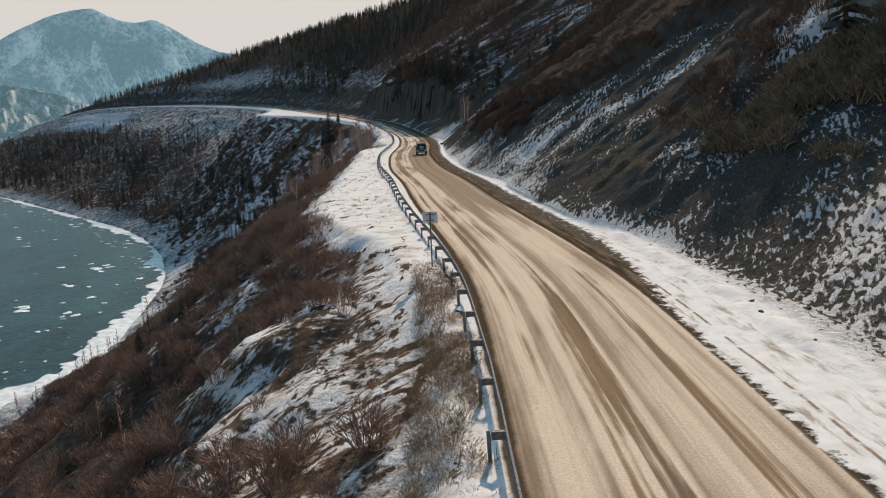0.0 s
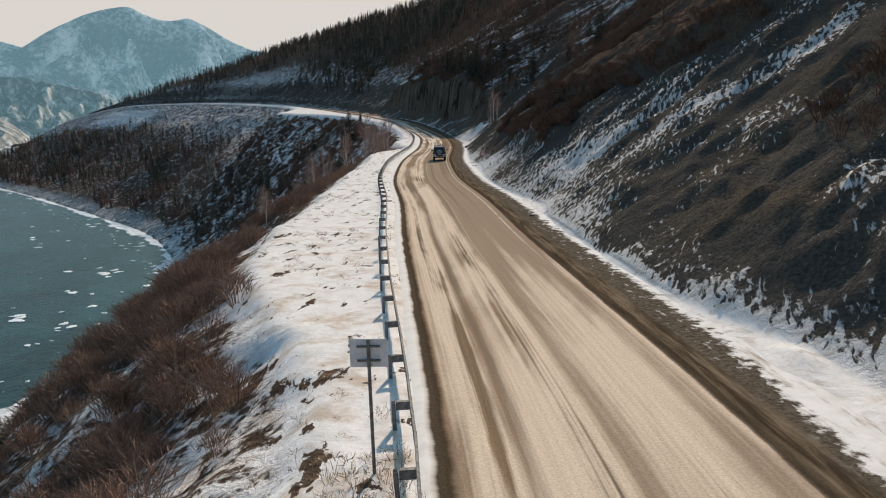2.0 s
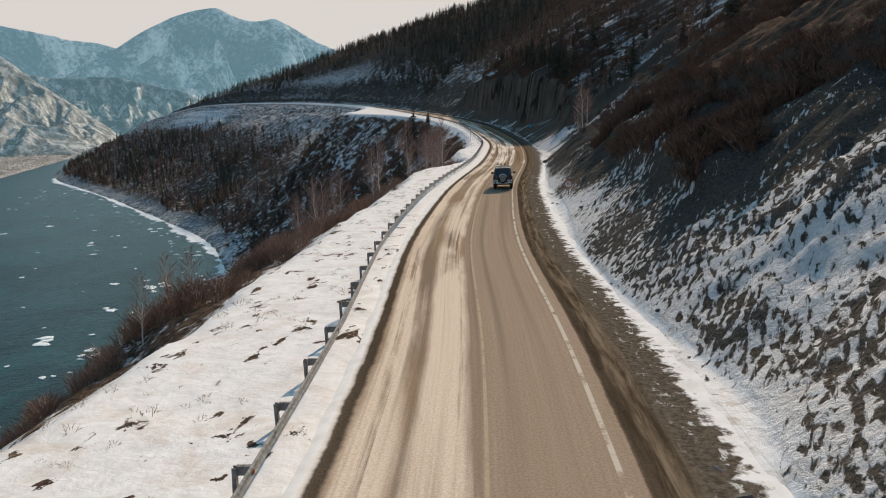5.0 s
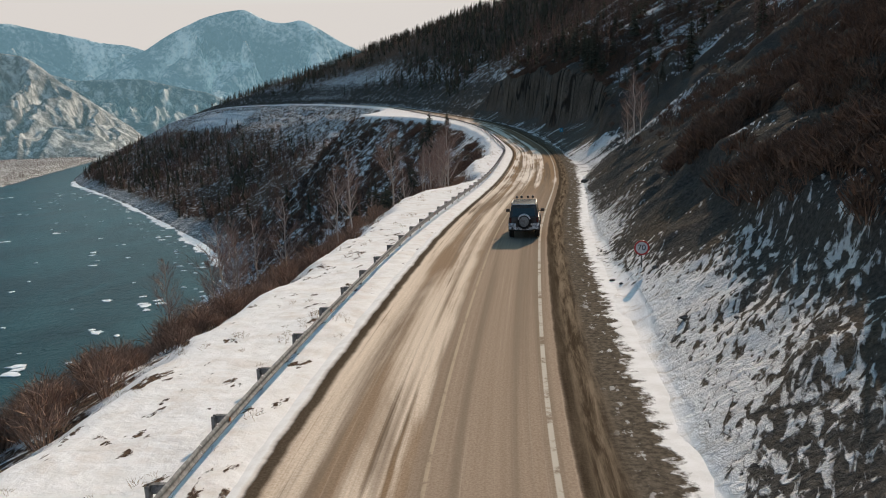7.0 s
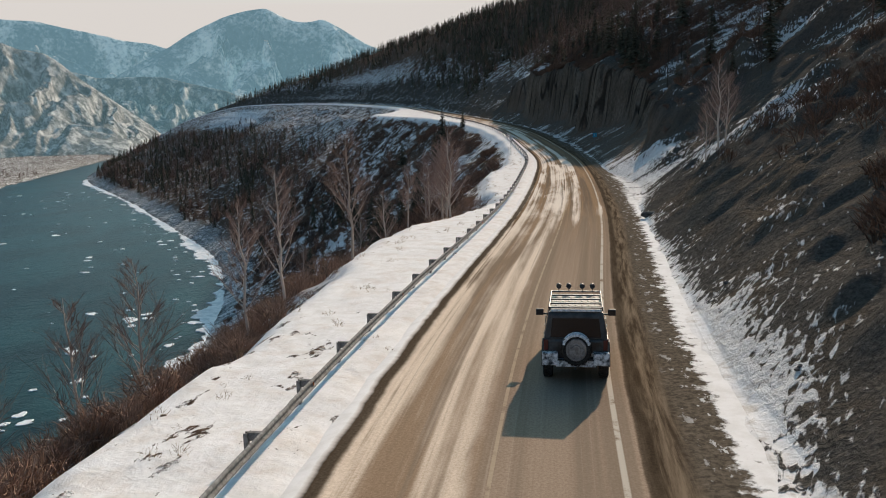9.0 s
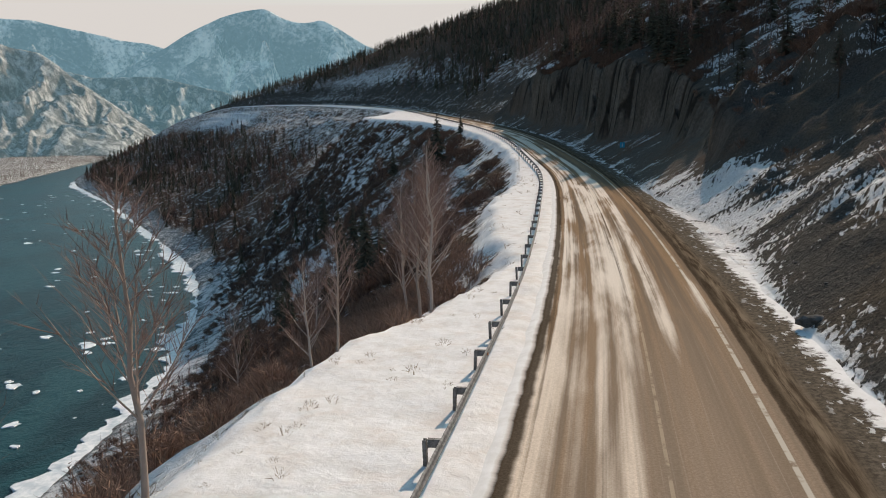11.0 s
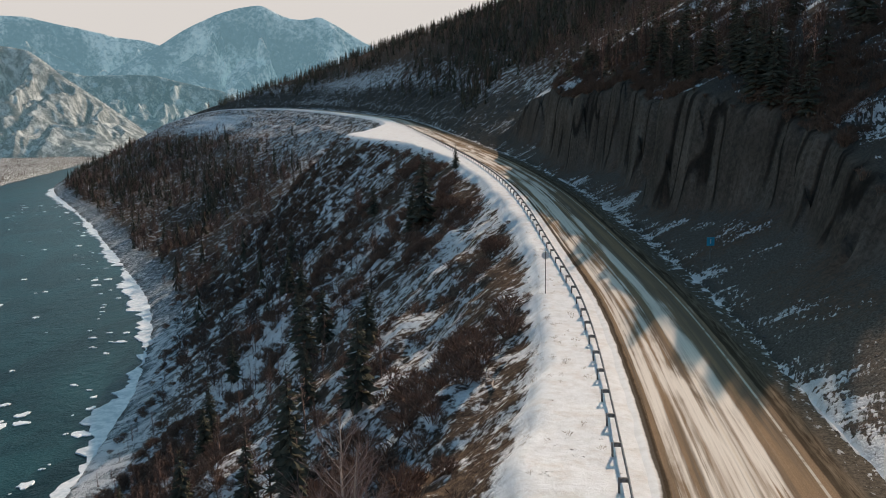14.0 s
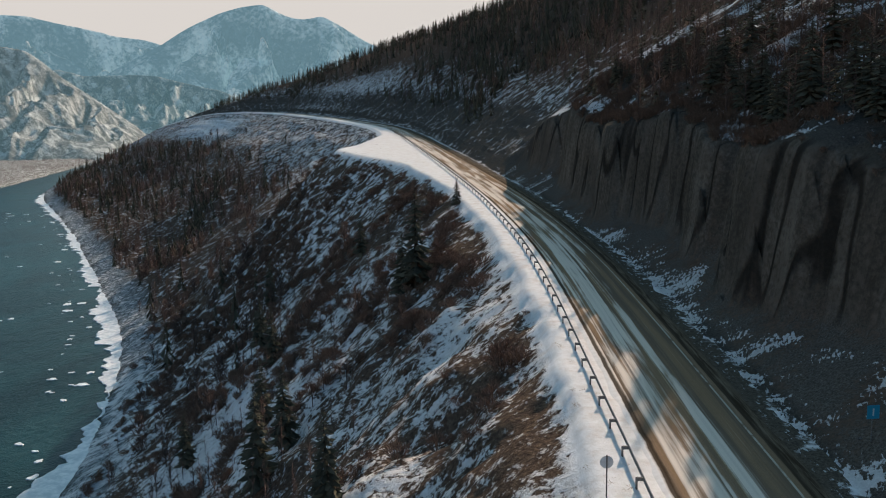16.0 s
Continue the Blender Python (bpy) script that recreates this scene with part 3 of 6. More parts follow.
def snow_amount(L, x, y):
    """How much snow lies: 0 none, 1 all covered."""
    yl = np.interp(L["s"], LINE_S, LINE[:, 1])
    shelf = 0.685 - 0.06 * step(75, 40, yl) - 0.20 * step(0.0, 2.2, L["dl"]) - 0.05 * step(10, 25, L["dl"]) * step(250, 225, yl) - 0.01 * step(225, 250, yl) * step(1, 4, L["dl"]) + 0.005 * step(310, 340, yl) * step(520, 480, yl) * step(4, 10, L["dl"]) - 0.07 * step(520, 640, yl) * step(30, 70, L["dl"])
    shelf = shelf + 0.05 * step(560, 620, yl) * step(1, 5, L["dl"])
    shelf = shelf - 0.03 * step(500, 560, yl) * step(1, 5, L["dl"]) + 0.03 * step(16, 4, L["ds"])
    early = step(66, 46, yl)
    verge = 0.74 - 0.11 * (1 - early) * step(6.0, 6.6, L["d"]) - 0.25 * ((1 - early) * (0.56 * step(0.0, 0.8, L["r"])) + early * 1.2 * step(6.2, 10.0, L["d"])) - 0.03 * step(6, 14, L["r"]) - 0.04 * step(14, 26, L["r"])
    verge = verge - 0.04 * step(105, 160, yl) * step(0.5, 3, L["r"])
    verge = verge - 0.03 * step(0.4, 2.5, L["r"])
    verge = verge - 0.10 * step(212, 240, yl) * step(1.2, 0.3, L["r"]) - 0.08 * step(20, 60, L["r"])
    verge = verge - 0.45 * L["w"] * step(-2.2, -1.0, L["r"] - L["face"]) * step(3.8, 2.6, L["r"] - L["face"]) + 0.09 * L["w"] * step(2.5, 4, L["r"] - L["face"]) * step(10, 6, L["r"] - L["face"])
    verge = verge + 0.14 * step(200, 230, yl) * step(14, 26, L["r"])
    verge = verge + 0.22 * step(500, 560, yl) * step(50, 25, L["r"]) * 0.2
    verge = verge + 0.07 * step(236, 243, yl) * step(266, 254, yl) * step(13, 6, L["r"]) * step(0.0, 1.0, L["r"])
    verge = verge + 0.08 * step(256, 262, yl) * step(304, 284, yl) * step(7.0, 1.5, L["r"]) * step(0.0, 1.0, L["r"])
    verge = verge - 0.015 * step(135, 150, yl) * step(200, 185, yl) * step(0.5, 2, L["r"])
    verge = verge - 0.30 * step(1.6, 0.8, np.abs(L["edge"])) - 0.26 * step(0, 2, L["edge"]) * step(34, 22, L["edge"])
    verge = verge - 0.05 * step(100, 130, yl) * step(225, 205, yl) * step(10, 18, L["r"])
    verge = verge - 0.05 * step(300, 315, yl) * step(4.5, 3.0, L["r"]) - 0.035 * step(74, 82, L["s"]) * step(114, 104, L["s"]) * step(2.5, 5, L["r"]) * step(16, 11, L["r"])
    verge = verge + 0.10 * step(136, 142, yl) * step(154, 149, yl) * step(3.6, 1.6, L["r"])
    verge = verge - 0.025 * step(135, 150, yl) * step(215, 200, yl) * step(1.0, 3.0, L["r"])
    verge = verge - 0.15 * np.exp(-((L["s"] - 66 - 0.7 * (L["d"] - 9)) / 5.5) ** 2) * step(8.0, 9.5, L["d"])
    verge = verge + 0.05 * step(48, 60, L["s"]) * step(92, 84, L["s"]) * step(11, 16, L["r"]) + 0.015 * step(88, 96, L["s"]) * step(128, 118, L["s"]) * step(-11, -7, L["edge"]) * step(-0.8, -2.0, L["edge"])
    verge = verge - 0.03 * step(200, 215, yl) * step(256, 246, yl) * step(1.0, 3.0, L["r"]) + 0.05 * step(112, 122, yl) * step(158, 146, yl) * np.exp(-((L["r"] - 4.2) / 2.2) ** 2)
    field = step(820, 860, L["s"]) * step(1120, 1080, L["s"]) * patch_field(L["s"], L["d"])
    verge = verge + 0.045 * field
    shelf = shelf + 0.035 * step(320, 360, yl) * step(520, 470, yl) * step(12, 30, L["dl"])
    verge = verge - 0.05 * step(480, 540, yl) * step(1, 3, L["r"])
    shelf = shelf + 0.03 * step(80, 60, yl) * step(1.0, 3.0, L["dl"]) + 0.015 * step(130, 100, yl) * step(6.0, 12.0, L["dl"])
    shelf = shelf + 0.06 * step(178, 190, yl) * step(245, 230, yl) * step(0.5, 2, L["dl"]) * step(20, 12, L["dl"])
    shelf = shelf + 0.08 * step(1110, 1160, L["s"]) * step(1340, 1280, L["s"]) * step(58, 42, L["dl"]) * step(8, 18, L["dl"]) + 0.065 * step(66, 50, yl) * step(0.5, 1.5, L["dl"]) * step(14, 8, L["dl"])
    out = np.where(L["zone"] == 0, shelf, np.where(L["zone"] == 1, verge, np.where(L["zone"] == 2, 0.3, 0.485)))
    return np.where((L["d"] > 2) & (L["d"] < 5.7), 0.2, out)


me = grid_mesh("ground", GX, GY, L["h"], M_GROUND)
put_attribute(me, "road_d", L["d"])
put_attribute(me, "road_s", L["s"])
put_attribute(me, "snow", snow_amount(L, GX, GY))
put_attribute(me, "kind", ((L["zone"] == 1) | (L["zone"] == 2) | (L["ds"] < 14) | ((L["dl"] > 0.3) & (L["s"] > 640) & (L["dl"] < 70))) * 1.0)
put_attribute(me, "rock", L["w"] * step(0.8, 1.6, L["r"] - L["face"] + 1.2) * step(3.6, 2.2, L["r"] - L["face"]))
put_attribute(me, "talus", L["w"] * step(2.0, 0.5, L["r"] - L["face"]))
put_attribute(me, "bank", (L["zone"] == 0) * step(17, 11, L["ds"] + 3 * fbm(GX, GY, 12, 2)))
put_attribute(me, "veg", np.where(L["zone"] == 0, step(3, 14, L["dl"]) * step(12, 25, L["ds"]), np.maximum(step(16, 34, L["r"]), step(0.2, 1.5, L["edge"]))))
tagged(new("ground", me), "snow-patched scree slopes and river valley ground", "ground", kind="structure")

# road strip
rs = np.arange(s_of_y(-100), s_of_y(1100), 1.0)
rd = np.array([-4.8, -4.3, -4.0, -3.7, -3.2, -2.4, -1.6, -0.8, 0, 0.8, 1.6, 2.4, 3.1, 3.7, 4.5, 5.4, 6.0, 6.6])
cx = np.array([np.interp(rs, LINE_S, LINE[:, k]) for k in range(3)]).T
tang = np.gradient(cx[:, :2], axis=0)
tang /= np.linalg.norm(tang, axis=1)[:, None]
RX = cx[:, 0, None] + tang[:, 1, None] * rd
RY = cx[:, 1, None] - tang[:, 0, None] * rd
RZ = cx[:, 2, None] - 0.012 * np.minimum(np.abs(rd), 4)[None, :] + 0.05 * step(3.9, 4.2, -rd)[None, :] - 0.16 * step(4.4, 4.7, -rd)[None, :] + 0.02
me = grid_mesh("road", RX, RY, RZ, M_ROAD)
put_attribute(me, "road_d", np.repeat(rd[None, :], len(rs), 0))
put_attribute(me, "road_s", np.repeat(rs[:, None], len(rd), 1))
tagged(new("road", me), "two-lane asphalt mountain road, sandy and slushy", "road", kind="structure")

# shore ice: a ragged shelf along the waterline
keep = SHORE_L[(SHORE_L[:, 1] > 40) & (SHORE_L[:, 1] < 1080)]
keep = smooth_line(keep, 1.5)
tg = np.gradient(keep, axis=0)
tg /= np.linalg.norm(tg, axis=1)[:, None]
run = np.arange(len(keep)) * 1.6
wide_ice = 5.5 + 4.5 * fbm(run, 0 * run, 45, 3) + 4.6 * fbm(run, 0 * run + 50, 6, 4) + 5.0 * step(330, 240, keep[:, 1])
wide_ice = np.maximum(wide_ice, 0.8) * np.interp(keep[:, 1], [100, 350, 700, 1080], [1.0, 0.8, 0.55, 0.8])
tt = np.array([-0.5, 0.0, 0.25, 0.5, 0.7, 0.85, 0.95, 1.0, 1.005])
IX = keep[:, 0, None] - tg[:, 1, None] * (wide_ice[:, None] * tt)
IY = keep[:, 1, None] + tg[:, 0, None] * (wide_ice[:, None] * tt)
IX, IY = IX + 1.3 * fbm(IX, IY, 4, 3), IY + 1.3 * fbm(IX, IY + 30, 4, 3)
IZ = WATER + 0.32 + 0.18 * fbm(IX, IY, 2.5, 3) + 0 * IX
IZ[:, -1] = WATER - 0.2
M_ICE = mat_plain("river_ice", (0.78, 0.80, 0.82), 0.6, (0.52, 0.58, 0.62), 0.5, 0.6)
tagged(new("shore_ice", grid_mesh("shore_ice", IX, IY, IZ, M_ICE)), "ragged white ice shelf along the river bank", "ice", kind="structure")

# river
wy = np.r_[np.arange(-250, 1400, 10.0), np.arange(1400, 4900, 60.0)]
xl, xr = np.interp(wy, FARBANK[:, 1], FARBANK[:, 0]) - 40, np.interp(wy, SHORE_L[:, 1], SHORE_L[:, 0]) + 25
tt = np.linspace(0, 1, 40)
WX = xl[:, None] + (xr - xl)[:, None] * tt
WY = np.repeat(wy[:, None], 40, 1)
tagged(new("river_water", grid_mesh("river_water", WX, WY, 0 * WX + WATER, M_WATER)), "dark teal river water with small ripples", "water", kind="structure")

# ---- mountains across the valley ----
def mat_mountain(name, rock_a, rock_b, snow_lo, snow_hi, scale, haze_glow=(0, 0, 0)):
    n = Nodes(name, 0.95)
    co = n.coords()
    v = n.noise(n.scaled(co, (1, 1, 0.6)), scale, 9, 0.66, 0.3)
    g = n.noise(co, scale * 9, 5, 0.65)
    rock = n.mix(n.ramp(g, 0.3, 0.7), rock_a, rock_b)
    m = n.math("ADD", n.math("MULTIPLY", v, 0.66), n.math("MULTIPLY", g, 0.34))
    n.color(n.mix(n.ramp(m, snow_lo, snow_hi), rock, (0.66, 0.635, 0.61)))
    # distance haze put into the material as an even bluish glow
    n.put(n.b.inputs["Emission Color"], haze_glow)
    n.b.inputs["Emission Strength"].default_value = 1.0 if sum(haze_glow) else 0.0
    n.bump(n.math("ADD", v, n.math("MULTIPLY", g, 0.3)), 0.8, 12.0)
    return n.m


def mountain(name, eye, az, el, dist, spread, seed, mat, na, nd, rough, spurs=0.45, cut=0.30):
    """A ridge whose crest is seen from eye at the azimuths and heights given (degrees)."""
    A = np.radians(np.linspace(az[0], az[-1], na))
    crest_el = np.tan(np.radians(0.30 + np.interp(np.degrees(A) * np.sign(az[-1] - az[0]), np.array(az) * np.sign(az[-1] - az[0]), el)))
    D = dist + spread * np.linspace(-1, 1, nd)
    AA, DD = np.meshgrid(A, D)
    X, Y = eye[0] - DD * np.sin(AA), eye[1] + DD * np.cos(AA)
    kern = np.exp(-np.linspace(-2, 2, 13) ** 2)
    crest_el = np.convolve(np.pad(crest_el, 6, "edge"), kern / kern.sum(), "valid")
    crest_el = crest_el * (1 + 0.02 * fbm(np.arange(na) * 1.0, np.zeros(na) + seed, na / 12, 5))
    crest = eye[2] + dist * crest_el[None, :] - WATER
    t = 1 - np.abs(DD - dist) / spread
    ridge = 0
    amp = 1.0
    for o in range(6):
        f = spread * 0.36 / 2**o
        ridge = ridge + amp * (1 - np.abs(2 * vnoise(X / f + seed, Y / f + 3 * seed + 11 * o) - 1) * 2)
        amp *= 0.5
    # spurs that run down from the crest, bending sideways
    w1 = fbm(X + 50 * seed, Y, spread * 0.5, 3)
    lane = AA * dist / (spread * spurs) - (1 - t) * 1.3 + 0.8 * w1
    tri = np.abs((lane % 1.0) - 0.5) * 2
    lane2 = lane * 2.7 + 1.5 * w1 + 0.5 * (1 - t)
    tri2 = np.abs((lane2 % 1.0) - 0.5) * 2
    relief = rough * 0.40 * (ridge - 0.9) + cut * (tri - 0.95) + 0.40 * cut * (tri2 - 0.8)
    Z = WATER - 6 + crest * np.clip(t, 0, 1) ** 0.85 * (1 + relief * step(0.0, 0.22, 1 - t))
    return tagged(new(name, grid_mesh(name, X, Y, Z, mat)), kind="structure")


EYE = (-10.8, 138.4, 8.2)
# far peaks: haze painted in as blue rock colour and blue emission
M_HAZE_BLUE = mat_mountain("haze_blue_mountain", (0.05, 0.10, 0.14), (0.11, 0.17, 0.22), 0.45, 0.62, 0.0055, (0.105, 0.180, 0.212))
# nearer slopes: weaker haze, also put in as bluish emission
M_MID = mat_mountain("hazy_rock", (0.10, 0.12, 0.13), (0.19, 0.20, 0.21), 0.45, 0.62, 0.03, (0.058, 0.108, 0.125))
M_LEFT = mat_mountain("hazy_rocky_mountain", (0.11, 0.105, 0.10), (0.22, 0.205, 0.19), 0.44, 0.62, 0.045, (0.045, 0.078, 0.090))
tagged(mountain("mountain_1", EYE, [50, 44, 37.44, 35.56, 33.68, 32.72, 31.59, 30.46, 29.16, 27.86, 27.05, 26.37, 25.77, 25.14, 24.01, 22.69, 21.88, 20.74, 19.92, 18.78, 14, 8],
                [-0.6, 0.2, 1.9, 3.06, 4.05, 4.52, 5.23, 5.86, 6.49, 6.86, 7.05, 7.18, 6.86, 6.48, 6.15, 6.27, 5.87, 5.27, 4.8, 4.3, 3.5, 2.5], 3900, 800, 3, M_HAZE_BLUE, 420, 240, 0.40, 0.34, 0.46),
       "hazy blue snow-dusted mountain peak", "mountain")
tagged(mountain("mountain_2", EYE, [70, 55, 47, 42.05, 40.15, 39.34, 38.24, 36.55, 35.11, 33.62, 30], [4, 5.6, 6.1, 6.16, 6.2, 5.99, 5.74, 5.34, 4.98, 4.8, 3.6], 4750, 700, 8, M_HAZE_BLUE, 300, 140, 0.28, 0.5, 0.36),
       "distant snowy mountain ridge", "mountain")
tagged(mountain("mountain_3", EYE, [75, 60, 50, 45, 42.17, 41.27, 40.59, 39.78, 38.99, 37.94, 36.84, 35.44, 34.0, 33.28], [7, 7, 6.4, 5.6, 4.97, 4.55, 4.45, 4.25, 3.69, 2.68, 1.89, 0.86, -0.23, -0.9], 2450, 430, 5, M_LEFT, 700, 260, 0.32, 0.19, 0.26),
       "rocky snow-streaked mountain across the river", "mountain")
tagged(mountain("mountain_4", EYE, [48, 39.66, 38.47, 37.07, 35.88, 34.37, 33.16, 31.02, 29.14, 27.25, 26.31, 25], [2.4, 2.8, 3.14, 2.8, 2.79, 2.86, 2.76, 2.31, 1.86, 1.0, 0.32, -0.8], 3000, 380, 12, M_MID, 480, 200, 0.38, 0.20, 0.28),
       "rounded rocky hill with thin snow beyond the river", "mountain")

# ---- plants ----
def part(name, bm, mat, parent=None, label="", smooth=False):
    """Links a bmesh, or mesh data, as one mesh object under a thing or a part."""
    if isinstance(bm, bmesh.types.BMesh):
        me = bpy.data.meshes.new(name)
        bm.to_mesh(me)
        bm.free()
    else:
        me = bm
    if smooth:
        me.polygons.foreach_set("use_smooth", np.ones(len(me.polygons), bool))
    if not me.materials and mat:
        me.materials.append(mat)
    ob = new(name, me)
    if parent:
        ob.parent = parent
    if label:
        ob["label"] = label
    return ob


class Tris:
    """Gathers triangles and quads."""

    def __init__(self):
        self.v, self.f = [], []

    def add(self, verts, faces):
        k = len(self.v)
        self.v += [tuple(p) for p in verts]
        self.f += [tuple(k + i for i in q) for q in faces]

    def tube(self, a, b, ra, rb, sides=5):
        a, b = Vector(a), Vector(b)
        w = (b - a).normalized()
        u = w.orthogonal().normalized()
        v = w.cross(u)
        ring = [(math.cos(2 * math.pi * i / sides), math.sin(2 * math.pi * i / sides)) for i in range(sides)]
        vs = [a + (u * c + v * s) * ra for c, s in ring] + [b + (u * c + v * s) * rb for c, s in ring]
        self.add(vs, [(i, (i + 1) % sides, sides + (i + 1) % sides, sides + i) for i in range(sides)])

    def blade(self, a, b, width):
        """A thin three-sided twig that ends in a point."""
        a, b = Vector(a), Vector(b)
        w = (b - a).normalized()
        u = w.orthogonal().normalized() * width
        v = w.cross(u)
        self.add([a + u, a - u * 0.5 + v * 0.86, a - u * 0.5 - v * 0.86, b], [(0, 1, 3), (1, 2, 3), (2, 0, 3)])

    def arrays(self):
        return np.array(self.v, float), self.f

    def mesh(self, name, mat, smooth=False):
        return mesh_from(name, self.v, self.f, mat, smooth)


def conifer(rng, height, tiers, per_tier, fine):
    """A fir: tapered trunk, and drooping boughs of ragged sprays."""
    trunk, crown = Tris(), Tris()
    base = height * 0.02 + 0.05
    trunk.tube((0, 0, -0.4), (0, 0, height * 0.5), base, base * 0.55, 6)
    trunk.tube((0, 0, height * 0.5), (0, 0, height * 0.98), base * 0.55, 0.01, 5)
    for k in range(tiers):
        t = (k + 0.5) / tiers
        z = height * (0.10 + 0.88 * t)
        reach = height * 0.21 * (1 - t) ** 0.8 + 0.12
        for j in range(per_tier):
            a = 2 * math.pi * (j + rng.random()) / per_tier + k * 0.7
            r = reach * rng.uniform(0.55, 1.15)
            droop = r * rng.uniform(0.15, 0.5)
            ca, sa = math.cos(a), math.sin(a)
            zz = z + rng.uniform(-0.5, 0.5) * height / tiers
            side = Vector((-sa, ca, 0))
            root, tip = Vector((0, 0, zz)), Vector((ca * r, sa * r, zz - droop))
            midp = root.lerp(tip, 0.55) + Vector((0, 0, 0.10 * r))
            w = r * rng.uniform(0.20, 0.34)
            drop = Vector((0, 0, -w * 0.7))
            crown.add([root, midp + side * w + drop, tip, midp - side * w + drop, midp], [(0, 1, 4), (1, 2, 4), (2, 3, 4), (3, 0, 4)])
            for m in range(fine):
                q = root.lerp(tip, rng.uniform(0.35, 0.95)) + Vector((0, 0, 0.05))
                out = (side * rng.choice((-1, 1)) + Vector((ca, sa, 0)) * 0.7 + Vector((0, 0, rng.uniform(-0.6, 0.1)))).normalized()
                crown.blade(q, q + out * r * rng.uniform(0.2, 0.45), r * 0.05)
    return trunk, crown


def bare_tree(rng, height, levels, spread, twigs, stem, sides=5, lean=0.06):
    """A leafless tree: bent trunk, rising limbs, fans of fine twigs."""
    trunk, crown = Tris(), Tris()
    pts = [Vector((0, 0, -0.5))]
    n = 7
    bx, by = rng.uniform(-lean, lean), rng.uniform(-lean, lean)
    for i in range(1, n + 1):
        t = i / n
        pts.append(Vector((bx * height * t + rng.uniform(-1, 1) * 0.015 * height, by * height * t + rng.uniform(-1, 1) * 0.015 * height, height * t)))
    for i in range(n):
        trunk.tube(pts[i], pts[i + 1], stem * (1 - i / n) ** 0.8 + 0.012, stem * (1 - (i + 1) / n) ** 0.8 + 0.01, sides)
    for k in range(levels):
        t = 0.22 + 0.75 * (k + rng.random()) / levels
        i = min(int(t * n), n - 1)
        a0 = pts[i].lerp(pts[i + 1], t * n - i)
        ang = rng.uniform(0, 2 * math.pi)
        ln = height * spread * (1.15 - t) * rng.uniform(0.7, 1.2)
        up = rng.uniform(0.9, 1.8)
        way = Vector((math.cos(ang), math.sin(ang), up)).normalized()
        b0 = a0 + way * ln
        rr = stem * 0.32 * (1.1 - t) + 0.008
        m0 = a0.lerp(b0, 0.5) + Vector((0, 0, -0.05 * ln))
        trunk.tube(a0, m0, rr, rr * 0.7, 4)
        trunk.tube(m0, b0, rr * 0.7, 0.006, 3)
        for m in range(twigs):
            q = a0.lerp(b0, rng.uniform(0.25, 1.0))
            w2 = (way * 0.8 + Vector((rng.uniform(-1, 1), rng.uniform(-1, 1), rng.uniform(-0.2, 0.8))) * 0.75).normalized()
            l2 = ln * rng.uniform(0.25, 0.6)
            e2 = q + w2 * l2
            crown.blade(q, e2, 0.011 + 0.004 * height / 10)
            for _ in range(2):
                q3 = q.lerp(e2, rng.uniform(0.3, 0.9))
                w3 = (w2 + Vector((rng.uniform(-1, 1), rng.uniform(-1, 1), rng.uniform(-0.3, 0.6))) * 0.7).normalized()
                crown.blade(q3, q3 + w3 * l2 * 0.55, 0.009)
    return trunk, crown


def shrub(rng, count, spread=0.62, width=0.016):
    """A leafless bush about one metre high: a round tangle of fine twigs."""
    g = Tris()
    for k in range(count):
        a, u = rng.uniform(0, 2 * math.pi), rng.random()
        r = spread * math.sqrt(u)
        top = 0.35 + 0.70 * math.sqrt(max(0.0, 1 - u * 0.9)) * rng.uniform(0.6, 1.08)
        tip = Vector((math.cos(a) * r * 1.1, math.sin(a) * r * 1.1, top))
        near = 0.35 if k % 6 == 0 else rng.uniform(0.4, 0.95)
        low = Vector((math.cos(a) * r * near, math.sin(a) * r * near, -0.05 if k % 6 == 0 else top * rng.uniform(0.30, 0.82)))
        tip += Vector((rng.uniform(-1, 1), rng.uniform(-1, 1), rng.uniform(-0.5, 0.5))) * (0.14 if k % 6 == 0 else 0.26)
        side = (tip - low).cross(Vector((rng.uniform(-1, 1), rng.uniform(-1, 1), 0.3))).normalized() * width
        g.add([low - side, low + side, tip], [(0, 1, 2)])
        if k % 2:
            mid = low.lerp(tip, 0.55)
            out = mid + Vector((rng.uniform(-1, 1), rng.uniform(-1, 1), rng.uniform(-0.1, 0.9))) * 0.26
            g.add([mid - side * 0.8, mid + side * 0.8, out], [(0, 1, 2)])
    return g


def mat_plant(name, a, b, rough=0.9, random_kind="Object"):
    n = Nodes(name, rough)
    v = n.noise(n.coords(), 2.0, 4, 0.6)
    if random_kind == "Object":
        r = n.t.nodes.new("ShaderNodeObjectInfo").outputs["Random"]
    else:
        r = n.t.nodes.new("ShaderNodeNewGeometry").outputs["Random Per Island"]
    f = n.math("ADD", n.math("MULTIPLY", v, 0.4), n.math("MULTIPLY", r, 0.6))
    n.color(n.mix(n.ramp(f, 0.2, 0.8, False), a, b))
    return n.m


M_NEEDLE = mat_plant("conifer_needles", (0.050, 0.050, 0.038), (0.125, 0.115, 0.082), 0.85, "Island")
M_BARK = mat_plant("dark_bark", (0.05, 0.038, 0.03), (0.10, 0.08, 0.065), 0.95)
M_BIRCH = mat_plant("pale_bark", (0.34, 0.28, 0.24), (0.58, 0.50, 0.44), 0.9)
M_TWIG = mat_plant("birch_twigs", (0.20, 0.138, 0.118), (0.39, 0.285, 0.245), 0.9, "Island")
M_LARCH = mat_plant("bare_branches", (0.070, 0.050, 0.044), (0.165, 0.118, 0.102), 0.95, "Island")
